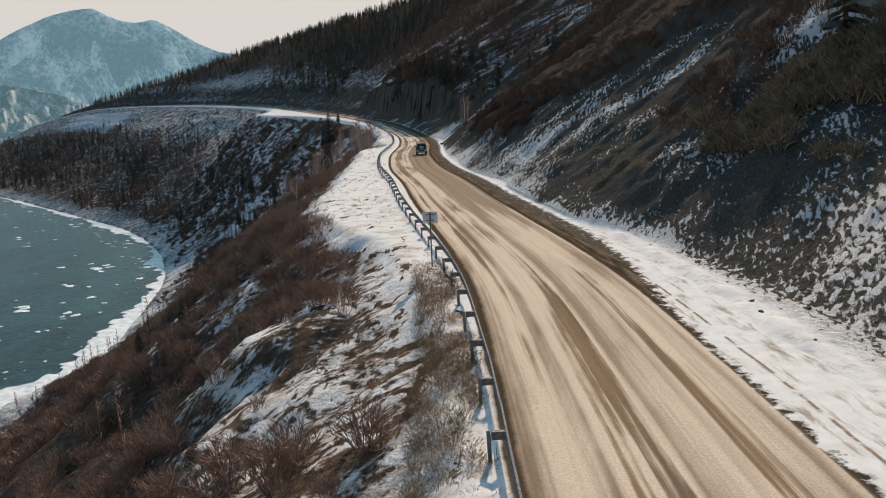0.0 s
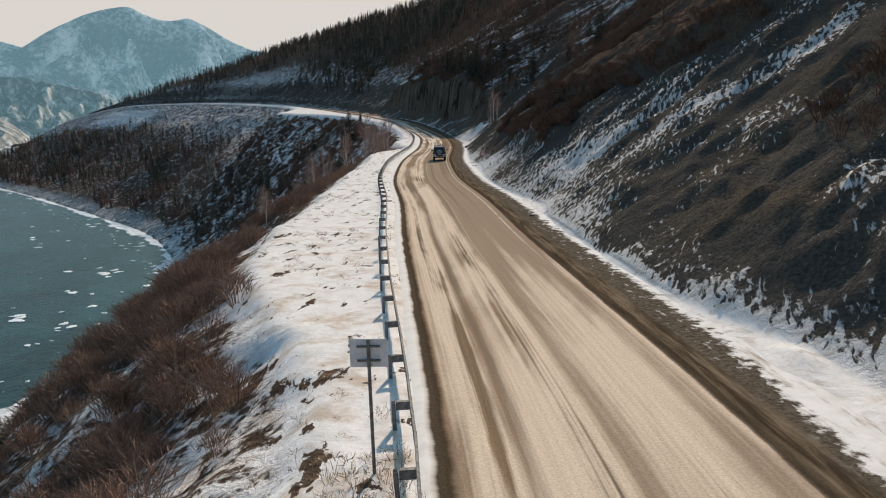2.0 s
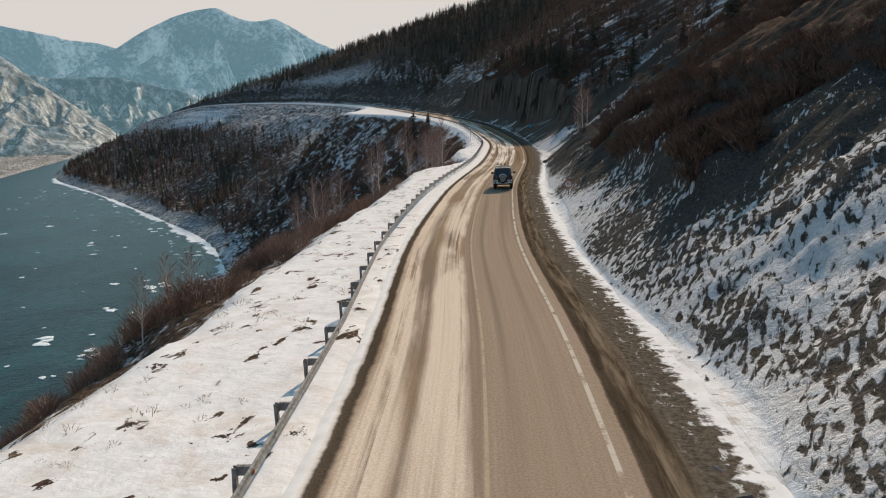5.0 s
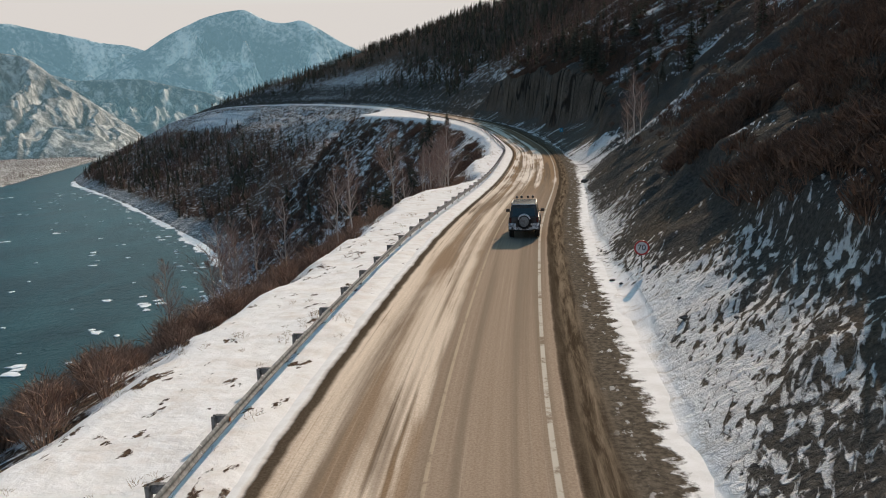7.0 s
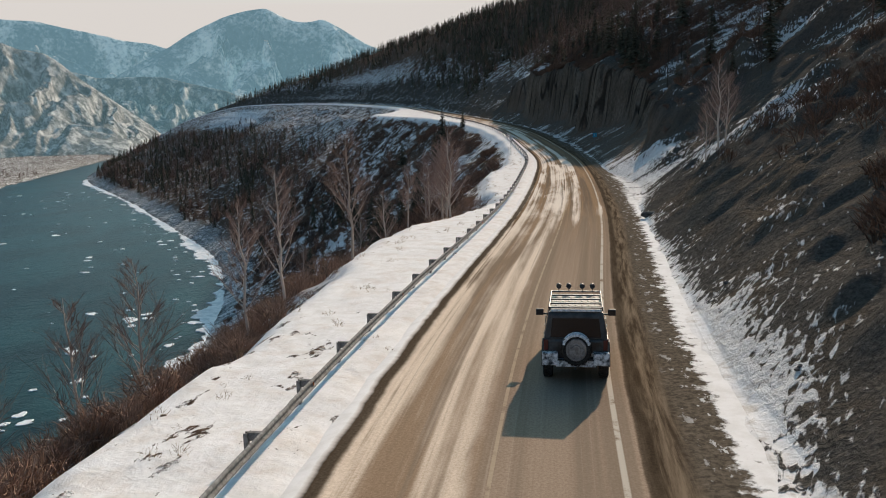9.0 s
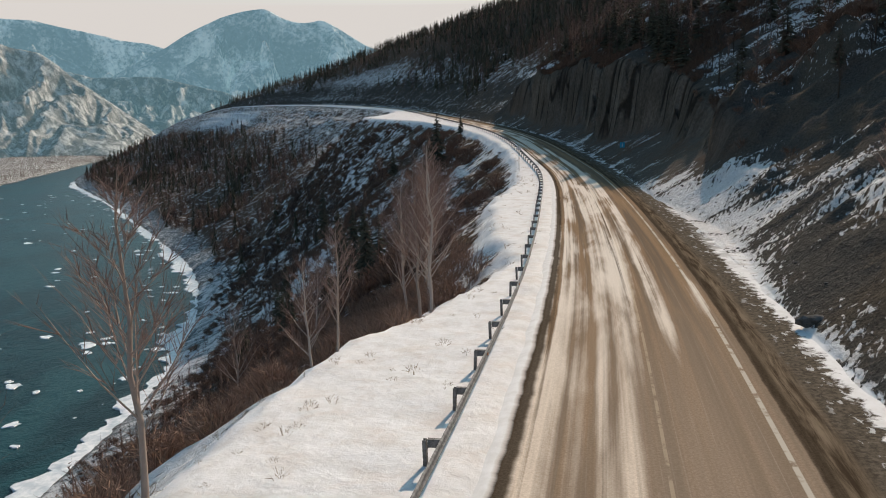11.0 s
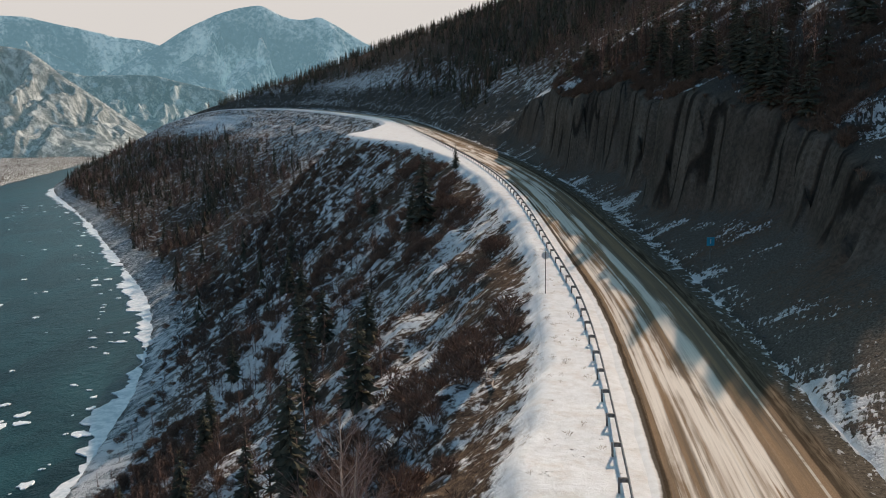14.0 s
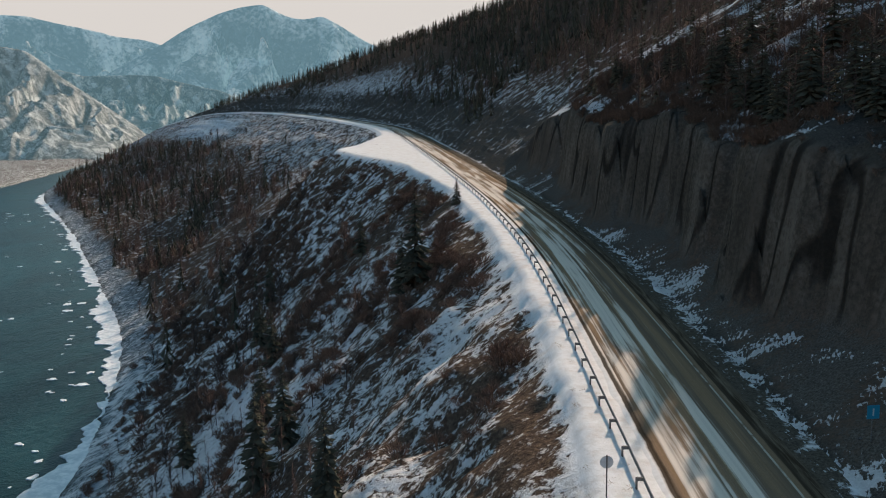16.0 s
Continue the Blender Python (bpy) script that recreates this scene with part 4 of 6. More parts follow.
M_BRUSH = mat_plant("dry_brush", (0.160, 0.105, 0.080), (0.41, 0.28, 0.21), 0.95, "Island")
M_RUST = mat_plant("rust_brush", (0.085, 0.058, 0.045), (0.20, 0.132, 0.098), 0.95, "Island")
M_SCRUB = mat_plant("olive_scrub", (0.115, 0.093, 0.066), (0.26, 0.212, 0.150), 0.95, "Island")
M_STRAW = mat_plant("dry_grass", (0.22, 0.15, 0.085), (0.42, 0.31, 0.19), 0.95, "Island")


def scatter(name, mat, template, places, scales, label, category, rng, squash=(0.8, 1.2)):
    """Many copies of a few templates as one mesh of kind stuff."""
    V, F, k = [], [], 0
    temps = [t.arrays() for t in template]
    temps = [(v, [np.array([q for q in f if len(q) == m]) for m in (3, 4)]) for v, f in temps]
    tri, quad = [], []
    for (x, y, z), sc in zip(places, scales):
        v, (f3, f4) = temps[rng.randrange(len(temps))]
        a = rng.uniform(0, 2 * math.pi)
        c, s = math.cos(a) * sc, math.sin(a) * sc
        sx = rng.uniform(*squash)
        w = np.empty_like(v)
        w[:, 0], w[:, 1], w[:, 2] = (v[:, 0] * c - v[:, 1] * s) * sx + x, (v[:, 0] * s + v[:, 1] * c) * sx + y, v[:, 2] * sc + z
        V.append(w)
        if len(f3):
            tri.append(f3 + k)
        if len(f4):
            quad.append(f4 + k)
        k += len(v)
    me = bpy.data.meshes.new(name)
    V = np.concatenate(V)
    me.vertices.add(len(V))
    me.vertices.foreach_set("co", V.astype(np.float32).ravel())
    tri = np.concatenate(tri) if tri else np.zeros((0, 3), int)
    quad = np.concatenate(quad) if quad else np.zeros((0, 4), int)
    loops = np.r_[tri.ravel(), quad.ravel()].astype(np.int32)
    me.loops.add(len(loops))
    me.loops.foreach_set("vertex_index", loops)
    me.polygons.add(len(tri) + len(quad))
    me.polygons.foreach_set("loop_start", np.r_[np.arange(len(tri)) * 3, len(tri) * 3 + np.arange(len(quad)) * 4].astype(np.int32))
    me.update()
    me.validate()
    me.materials.append(mat)
    return tagged(new(name, me), label, category, kind="stuff")


def sow(rs, n, y0, y1, side0, side1, want):
    """Random places in a band beside the road, kept with the chance that want(land, x, y) gives."""
    y = rs.uniform(y0, y1, n)
    off = rs.uniform(side0, side1, n)
    s = np.interp(y, LINE[:, 1], LINE_S)
    cxy = np.array([np.interp(s, LINE_S, LINE[:, k]) for k in (0, 1)])
    nxt = np.array([np.interp(s + 2, LINE_S, LINE[:, k]) for k in (0, 1)]) - cxy
    nxt /= np.linalg.norm(nxt, axis=0)
    x, y = cxy[0] + nxt[1] * off, cxy[1] - nxt[0] * off
    q = land(x, y)
    ok = rs.rand(n) < want(q, x, y)
    return list(zip(x[ok], y[ok], q["h"][ok] - 0.05)), q["s"][ok]


rng = random.Random(5)
rs = np.random.RandomState(11)

# brush on the river side
SHRUBS = [shrub(rng, 160, 0.66, 0.0125) for _ in range(5)]
SHRUBS_LO = [shrub(rng, 64, 0.66, 0.022) for _ in range(4)]
SHRUBS_MID = [shrub(rng, 110, 0.72, 0.028) for _ in range(4)]


def want_brush(q, x, y):
    n = fbm(x, y, 16, 3)
    band = step(0.6, 7, q["dl"]) * step(4, 14, q["ds"]) * (q["zone"] == 0)
    near = np.interp(q["s"], [0, 48, 64], [0.28, 0.40, 1.0])
    near = near * (1 - 0.5 * step(180, 190, q["s"]) * step(245, 230, q["s"]))
    near = np.where(q["dl"] > 14, np.where(q["s"] < 80, 0.75, 1.0), near)
    clumps = np.where(q["s"] < 120, step(-0.35, 0.10, fbm(x, y, 6, 3) + 0.06), 1.0)
    return band * near * step(-0.30, 0.25, n + 0.12) * clumps


p, _ = sow(rs, 9000, 5, 240, -34, -5, want_brush)
scatter("brush_near", M_BRUSH, SHRUBS, p, rs.uniform(0.7, 2.0, len(p)), "dense leafless red-brown brush on the river slope", "brush", rng)
p, _ = sow(rs, 9500, 5, 240, -95, -30, want_brush)
scatter("brush_bank", M_BRUSH, SHRUBS_LO, p, rs.uniform(0.8, 2.3, len(p)), "dense leafless red-brown brush above the river bank", "brush", rng)
p, _ = sow(rs, 30000, 235, 560, -120, -6, lambda q, x, y: want_brush(q, x, y) * step(-0.16, 0.12, fbm(x, y, 5, 3) + 0.03 + 0.14 * fbm(x, y, 30, 2) + 0.12 * step(6, 1, q["dl"])))
scatter("brush_slope", mat_plant("slope_brush", (0.110, 0.074, 0.058), (0.28, 0.185, 0.14), 0.95, "Island"), SHRUBS_MID, p, 0.5 + 1.6 * rs.uniform(0, 1, len(p)) ** 1.6, "patchy leafless brown brush on the snowy slope", "brush", rng)
p, _ = sow(rs, 22000, 20, 420, 10, 80, lambda q, x, y: (q["zone"] == 1) * step(5, 14, q["r"]) * step(-0.05, 0.45, fbm(x, y, 18, 3) + 0.22 * step(100, 165, y) - 0.16) * (1 - q["w"] * step(4, 1, q["r"] - q["face"])) * (1 - 0.95 * step(0.5, 1.5, q["edge"])))
scatter("brush_hillside", M_RUST, SHRUBS_LO, p, rs.uniform(0.5, 1.6, len(p)), "scattered leafless rust-brown bushes on the scree", "brush", rng)
p, _ = sow(rs, 9000, 86, 158, 15, 46, lambda q, x, y: (q["zone"] == 1) * step(-0.9, -0.5, q["edge"]) * step(0.7, 0.3, q["edge"]))
scatter("brush_track", M_RUST, SHRUBS_LO, p, rs.uniform(0.7, 1.2, len(p)), "row of dark leafless brush along the old hillside track", "brush", rng)
p, _ = sow(rs, 5200, 112, 178, 11, 34, lambda q, x, y: (q["zone"] == 1) * step(4.8, 6.4, q["r"]) * step(0.0, 0.3, fbm(x, y, 6, 3) - 0.06 + 0.22 * step(8.5, 6.5, q["r"])) * (1 - step(-1, 1, q["edge"])))
scatter("brush_bench", M_RUST, SHRUBS_MID, p, rs.uniform(0.6, 1.5, len(p)), "dark rust-brown bushes along a bench of the scree", "brush", rng)
p, _ = sow(rs, 1700, 34, 66, 13, 30, lambda q, x, y: (q["zone"] == 1) * step(5.0, 7.0, q["r"] + 2 * fbm(x, y, 6, 2)) * step(66, 60, y) * step(-0.5, 0.0, fbm(x, y, 5, 3)))
scatter("brush_scrub", M_SCRUB, SHRUBS_MID, p, rs.uniform(0.8, 1.9, len(p)), "olive-brown scrub thicket on the hillside", "brush", rng)
p, _ = sow(rs, 7000, 246, 470, 11, 34, lambda q, x, y: (q["zone"] == 1) * (q["w"] > 0.4) * step(2.0, 3.0, q["r"] - q["face"]) * step(-0.1, 0.25, fbm(x, y, 8, 3) + 0.12 * step(6, 3, q["r"] - q["face"])))
scatter("brush_cliff", M_RUST, SHRUBS_MID, p, rs.uniform(0.5, 1.5, len(p)), "dark brown bushes overhanging the cliff edge", "brush", rng)
TUFTS = [shrub(rng, 22, 0.9, 0.02) for _ in range(3)]
p, _ = sow(rs, 6000, 12, 330, -16, -4.4, lambda q, x, y: (q["zone"] == 0) * (q["d"] < -4.6) * step(3.0, 0.5, q["dl"]) * (0.08 + 0.5 * step(0.1, 0.5, fbm(x, y, 6, 3))) * np.where(q["s"] < 60, 1.0, np.where(q["d"] > -6.4, 0.25, 0.7)))
scatter("dry_grass", M_STRAW, TUFTS, p, rs.uniform(0.14, 0.42, len(p)), "straw-coloured dry grass tufts poking through snow", "grass", rng)

# woods
LO_FIR = []
for k in range(4):
    a, b = conifer(rng, 1.0 * 10, 9, 6, 0)
    g = Tris()
    g.add(*b.arrays())
    LO_FIR.append(g)
FAR_FIR = []
for k in range(6):
    g = Tris()
    tall = 10.0
    for tier in range(6):
        z = tall * (0.06 + 0.16 * tier)
        r = tall * 0.19 * (1 - tier / 6.6)
        for j in range(5):
            a = 2 * math.pi * (j + rng.random()) / 5
            w = rng.uniform(0.16, 0.42)
            q = r * rng.uniform(0.55, 1.25)
            zz = z + rng.uniform(-0.4, 0.4)
            g.add([(0, 0, zz + tall * 0.20), (math.cos(a - w) * q, math.sin(a - w) * q, zz), (math.cos(a + w) * q, math.sin(a + w) * q, zz - rng.uniform(0, 0.5))], [(0, 1, 2)])
    FAR_FIR.append(g)
LO_LARCH = []
for k in range(4):
    g = Tris()
    g.blade((0, 0, -0.5), (rng.uniform(-0.3, 0.3), rng.uniform(-0.3, 0.3), 10.0), 0.16)
    for j in range(34):
        z0, a0 = rng.uniform(1.5, 9.0), rng.uniform(0, 2 * math.pi)
        r0 = (10.4 - z0) * rng.uniform(0.14, 0.30)
        g.blade((0, 0, z0), (math.cos(a0) * r0, math.sin(a0) * r0, z0 + r0 * rng.uniform(0.3, 1.1)), 0.075)
    LO_LARCH.append(g)


THICKET = []
for k in range(5):
    g = Tris()
    g.blade((0, 0, -0.5), (rng.uniform(-0.3, 0.3), rng.uniform(-0.3, 0.3), 9.0), 0.14)
    for j in range(40):
        z0, a0 = rng.uniform(0.3, 7.0), rng.uniform(0, 2 * math.pi)
        r0 = (9.5 - 0.7 * z0) * rng.uniform(0.14, 0.36)
        q0 = rng.uniform(0.0, 0.5) * r0
        g.blade((math.cos(a0) * q0, math.sin(a0) * q0, z0), (math.cos(a0) * r0, math.sin(a0) * r0, z0 + r0 * rng.uniform(0.4, 1.5)), 0.13)
    THICKET.append(g)
M_THICKET = mat_plant("thicket_branches", (0.062, 0.045, 0.040), (0.155, 0.110, 0.094), 0.95, "Island")


def want_hill(q, x, y):
    n = fbm(x, y, 40, 3)
    above = np.where(q["w"] > 0.5, step(3.5, 7, q["r"] - q["face"]), step(18, 34, q["r"] - 8 * n))
    s = q["s"]
    base = np.interp(s, [40, 120, 190, 240, 300], [0.02, 0.05, 0.35, 0.9, 1.0])
    return (q["zone"] == 1) * above * base * (0.35 + 0.65 * step(-0.5, 0.2, n))


p, _ = sow(rs, 4200, 60, 560, 12, 230, lambda q, x, y: want_hill(q, x, y) * np.interp(q["s"], [250, 330, 420], [0.25, 0.55, 1.0]))
scatter("hillside_conifers", M_NEEDLE, LO_FIR, p, rs.uniform(0.25, 0.7, len(p)), "dark evergreen conifer wood on the hillside", "forest", rng)
p, _ = sow(rs, 8200, 60, 560, 10, 200, want_hill)
scatter("hillside_larches", M_THICKET, LO_LARCH, p, rs.uniform(0.35, 0.85, len(p)), "leafless brown larch wood on the hillside", "forest", rng)
p, _ = sow(rs, 9000, 540, 1220, 14, 240, lambda q, x, y: (q["zone"] == 1) * step(6, 18, q["r"] + 8 * fbm(x, y, 60, 3)) * (0.25 + 0.75 * step(-0.2, 0.15, fbm(x, y, 80, 3) + 0.15)) * (1 - 0.96 * patch_field(q["s"], q["d"])))
half = len(p) // 2
scatter("far_hill_larches", M_THICKET, LO_LARCH, p[half:], rs.uniform(0.5, 1.1, len(p) - half), "leafless brown larches on the far hillside", "forest", rng)
p = p[:half]
scatter("far_hill_wood", M_NEEDLE, FAR_FIR, p, rs.uniform(0.5, 1.1, len(p)), "dark conifer wood along the far hill crest", "forest", rng)


def want_spur(q, x, y):
    n = fbm(x, y, 50, 3)
    low = step(0.10, 0.45, q["dl"] / (q["dl"] + q["ds"] + 1) + 0.12 * n)
    low = low * (1 - 0.97 * step(600, 660, y) * step(60, 42, q["dl"] + 12 * n))
    return (q["zone"] == 0) * step(9, 18, q["ds"]) * low * (0.5 + 0.5 * step(-0.45, 0.0, n))


p, _ = sow(rs, 11000, 400, 1350, -330, -12, lambda q, x, y: want_spur(q, x, y) * (0.25 + 0.75 * step(-0.2, 0.1, fbm(x, y, 20, 3))))
scatter("spur_larches", M_THICKET, THICKET, p, rs.uniform(0.35, 1.15, len(p)), "dense leafless larch wood above the river bend", "forest", rng)
p, _ = sow(rs, 6000, 430, 1400, -330, -12, lambda q, x, y: want_spur(q, x, y) * (0.15 + 0.65 * step(520, 720, y)) * (0.25 + 0.75 * step(-0.1, 0.2, fbm(x, y, 30, 3))))
scatter("spur_conifers", M_NEEDLE, FAR_FIR, p, 0.6 + 1.0 * rs.uniform(0, 1, len(p)) ** 1.8, "dark conifers among the larches of the spur", "forest", rng)
p, _ = sow(rs, 900, 210, 480, -110, -14, lambda q, x, y: (q["zone"] == 0) * step(8, 30, q["dl"]) * step(8, 16, q["ds"]) * 0.8)
scatter("slope_saplings", M_LARCH, LO_LARCH, p, rs.uniform(0.25, 0.75, len(p)), "thin leafless saplings on the snowy slope", "saplings", rng)
p, _ = sow(rs, 2600, 14, 52, -6.6, -4.3, lambda q, x, y: step(-0.5, 0.0, fbm(x, y, 3, 2)) * step(52, 40, y))
scatter("rail_grass", M_STRAW, TUFTS, p, rs.uniform(0.18, 0.48, len(p)), "dry straw grass along the foot of the guard rail", "grass", rng)
p, _ = sow(rs, 600, 20, 230, -110, -14, lambda q, x, y: (q["zone"] == 0) * step(6, 20, q["dl"]) * step(6, 14, q["ds"]) * 0.6)
scatter("bank_saplings", M_LARCH, LO_LARCH, p, rs.uniform(0.2, 0.6, len(p)), "thin leafless saplings among the brush", "saplings", rng)


fy = rs.uniform(900, 2300, 2200)
fx = np.interp(fy, FARBANK[:, 1], FARBANK[:, 0]) - 12 - 190 * rs.uniform(0, 1, 2200) ** 1.5
fq = land(fx, fy)
ok = fbm(fx, fy, 90, 3) > -0.05
p = list(zip(fx[ok], fy[ok], fq["h"][ok] - 0.2))
scatter("far_bank_wood", M_LARCH, LO_LARCH, p, rs.uniform(0.35, 0.9, len(p)), "low bare trees along the far river bank", "forest", rng)


# trees that can be told apart
def tree_thing(name, trunk, crown, bark, leaf, label, category, group):
    ob = tagged(new(name), label, category, group)
    part("trunk", trunk.mesh("trunk", bark, True), bark, ob)
    part("crown", crown.mesh("crown", leaf), leaf, ob)
    return ob


def stand(kinds, spots):
    """Sets trees at x, y, height; the first of each kind is moved, the rest are copies."""
    used = set()
    for x, y, hgt in spots:
        k = rng.randrange(len(kinds))
        ob, full = kinds[k]
        sc = hgt / full
        m = pose(x, y, land_h(x, y) - 0.1, 0, 0, rng.uniform(0, 360))
        if k in used:
            ob = copy_thing(ob, m)
        else:
            used.add(k)
            ob.matrix_basis = m
        ob.scale = (sc, sc, sc)
    for k, (ob, _) in enumerate(kinds):
        if k not in used:
            for o in (*ob.children, ob):
                bpy.data.objects.remove(o)


FIRS = [(tree_thing("fir_tree", *conifer(rng, 10.0, 17, 9, 2), M_BARK, M_NEEDLE, "dark green fir standing on the snowy river slope", "tree", "firs on the slope"), 10.0) for _ in range(3)]
stand(FIRS, [(-74.1, 375.5, 15.5), (-77.5, 379, 11), (-76.4, 410.7, 6.0), (-84.1, 340.6, 13), (-58.2, 296.5, 11), (-64.6, 284.6, 8.5), (-85.8, 351.6, 12), (-70.8, 311.3, 8),
             (-65.4, 318.7, 9.5), (-61.5, 287, 12), (-54, 272, 10), (-60, 268, 8), (-23.5, 66, 3.2), (-30, 72, 3.0), (-38, 150, 5.0), (-44, 143, 6), (-33, 139, 4), (-52, 255, 9),
             (-100, 372, 12), (-97, 330, 10), (-108, 350, 11), (-90, 300, 9), (-79, 296, 9), (-112, 400, 12), (-125, 420, 13), (-120, 380, 11), (-104, 430, 10), (-140, 455, 13)])
PINES = [(tree_thing("pine_tree", *conifer(rng, 10.0, 14, 8, 2), M_BARK, M_NEEDLE, "dark conifer on the hillside above the road", "tree", "conifers above the road"), 10.0) for _ in range(3)]
stand(PINES, [(24, 62, 9), (27, 66, 11), (31, 60, 10), (30, 74, 9), (14, 198, 7), (16, 215, 8), (10, 232, 7), (2, 258, 8),
              (5, 275, 7), (1, 290, 8), (-3, 308, 8), (-13, 318, 7), (-8, 326, 9), (-13, 342, 8), (-24, 352, 8), (-19, 360, 9),
              (-30, 372, 9), (-26, 380, 8), (16, 252, 6)])
edge_spots = []
for k in range(80):
    s0 = s_of_y(240 + 195 * rng.random() ** 0.75)
    p0, w0 = road_at(s0)
    d0 = rng.uniform(18.5, 25)
    edge_spots.append((p0[0] + w0[1] * d0, p0[1] - w0[0] * d0, rng.uniform(3.5, 7.5)))
for k in range(34):
    s0 = s_of_y(308 + 60 * rng.random())
    p0, w0 = road_at(s0)
    d0 = rng.uniform(17.5, 21)
    edge_spots.append((p0[0] + w0[1] * d0, p0[1] - w0[0] * d0, rng.uniform(5, 9)))
RIM = [(tree_thing("larch_tree", *bare_tree(rng, 10.0, 30, 0.24, 5, 0.13, 5, 0.03), M_BARK, M_LARCH, "leafless larch on top of the cliff", "tree", "larches on the cliff"), 10.0) for _ in range(3)]
stand(RIM, edge_spots[:44])
stand([(tree_thing("pine_tree", *conifer(rng, 10.0, 15, 8, 2), M_BARK, M_NEEDLE, "dark conifer on the cliff above the road", "tree", "conifers above the road"), 10.0)], edge_spots[44:])
BIRCHES = [(tree_thing("birch_tree", *bare_tree(rng, 9.0, 30, 0.38, 13, 0.10), M_BIRCH, M_TWIG, "pale leafless birch at the edge of the shelf", "tree", "birches by the road"), 9.0) for _ in range(4)]
stand(BIRCHES, [(-32.5, 182.5, 8.5), (-29.2, 185.2, 8.0), (-31.5, 176, 7.5), (-35, 167.4, 8), (-33.2, 160, 7), (-31.8, 156.3, 7.5), (-34, 170.5, 8), (-36.5, 163, 8),
                (-30.1, 212.7, 9.5), (-31.0, 213.6, 8.5), (-32.4, 220.3, 10), (-35.1, 224.1, 9.5), (-29.6, 197.9, 5.0), (-38.7, 243.6, 10), (-39.6, 247.7, 9), (-41.5, 252, 9.5), (-37, 236, 8.5),
                (-40.5, 240, 10), (-35.9, 231.4, 9), (-52.9, 248.3, 9), (-57.8, 240.1, 11), (-33.5, 204, 6), (-6.8, 209.6, 7.2), (-6.2, 211, 6.2), (-7.6, 212, 5.0), (-28, 151, 5.5), (-30, 147, 5), (-25.7, 113.3, 4), (-28, 120, 4.5), (-31, 128, 5)])

# ---- things by the road ----
def box(bm, centre, size, bevel=0.0, taper=1.0, segments=2):
    """A box, its top narrowed by taper, with rounded edges."""
    r = bmesh.ops.create_cube(bm, size=1.0)
    for v in r["verts"]:
        k = taper if v.co.z > 0 else 1.0
        v.co = Vector((v.co.x * size[0] * k, v.co.y * size[1] * k, v.co.z * size[2])) + Vector(centre)
    if bevel:
        edges = list({e for v in r["verts"] for e in v.link_edges})
        bmesh.ops.bevel(bm, geom=edges, offset=bevel, segments=segments, affect="EDGES", profile=0.6)
    return bm


def rod(bm, a, b, ra, rb=None, sides=12):
    """A round rod from a to b."""
    a, b = Vector(a), Vector(b)
    m = Matrix.Translation((a + b) / 2) @ (b - a).to_track_quat("Z", "Y").to_matrix().to_4x4()
    bmesh.ops.create_cone(bm, cap_ends=True, segments=sides, radius1=ra, radius2=ra if rb is None else rb, depth=(b - a).length, matrix=m)
    return bm


def extrude_profile(bm, pts, x0, x1):
    """A prism from points (y, z), from x0 to x1."""
    a = [bm.verts.new((x0, y, z)) for y, z in pts]
    b = [bm.verts.new((x1, y, z)) for y, z in pts]
    n = len(pts)
    bm.faces.new(a[::-1])
    bm.faces.new(b)
    for i in range(n):
        bm.faces.new((a[i], a[(i + 1) % n], b[(i + 1) % n], b[i]))
    bmesh.ops.recalc_face_normals(bm, faces=bm.faces)
    return bm


def soften(bm, width, segments=2):
    edges = [e for e in bm.edges if len(e.link_faces) == 2 and e.calc_face_angle(0) > 0.5]
    bmesh.ops.bevel(bm, geom=edges, offset=width, segments=segments, affect="EDGES", profile=0.6)
    return bm


def shade_smooth(ob, angle=0.6):
    for p in ob.data.polygons:
        p.use_smooth = True
    bm = bmesh.new()
    bm.from_mesh(ob.data)
    for e in bm.edges:
        e.smooth = len(e.link_faces) == 2 and e.calc_face_angle(0) < angle
    bm.to_mesh(ob.data)
    bm.free()
    return ob


M_STEEL = mat_plain("galvanised_steel", (0.26, 0.265, 0.27), 0.7, (0.15, 0.155, 0.155), 6.0, 0.1, 0.1)
M_POST = mat_plain("weathered_post_steel", (0.13, 0.125, 0.12), 0.7, (0.24, 0.235, 0.23), 9.0, 0.1, 0.3)


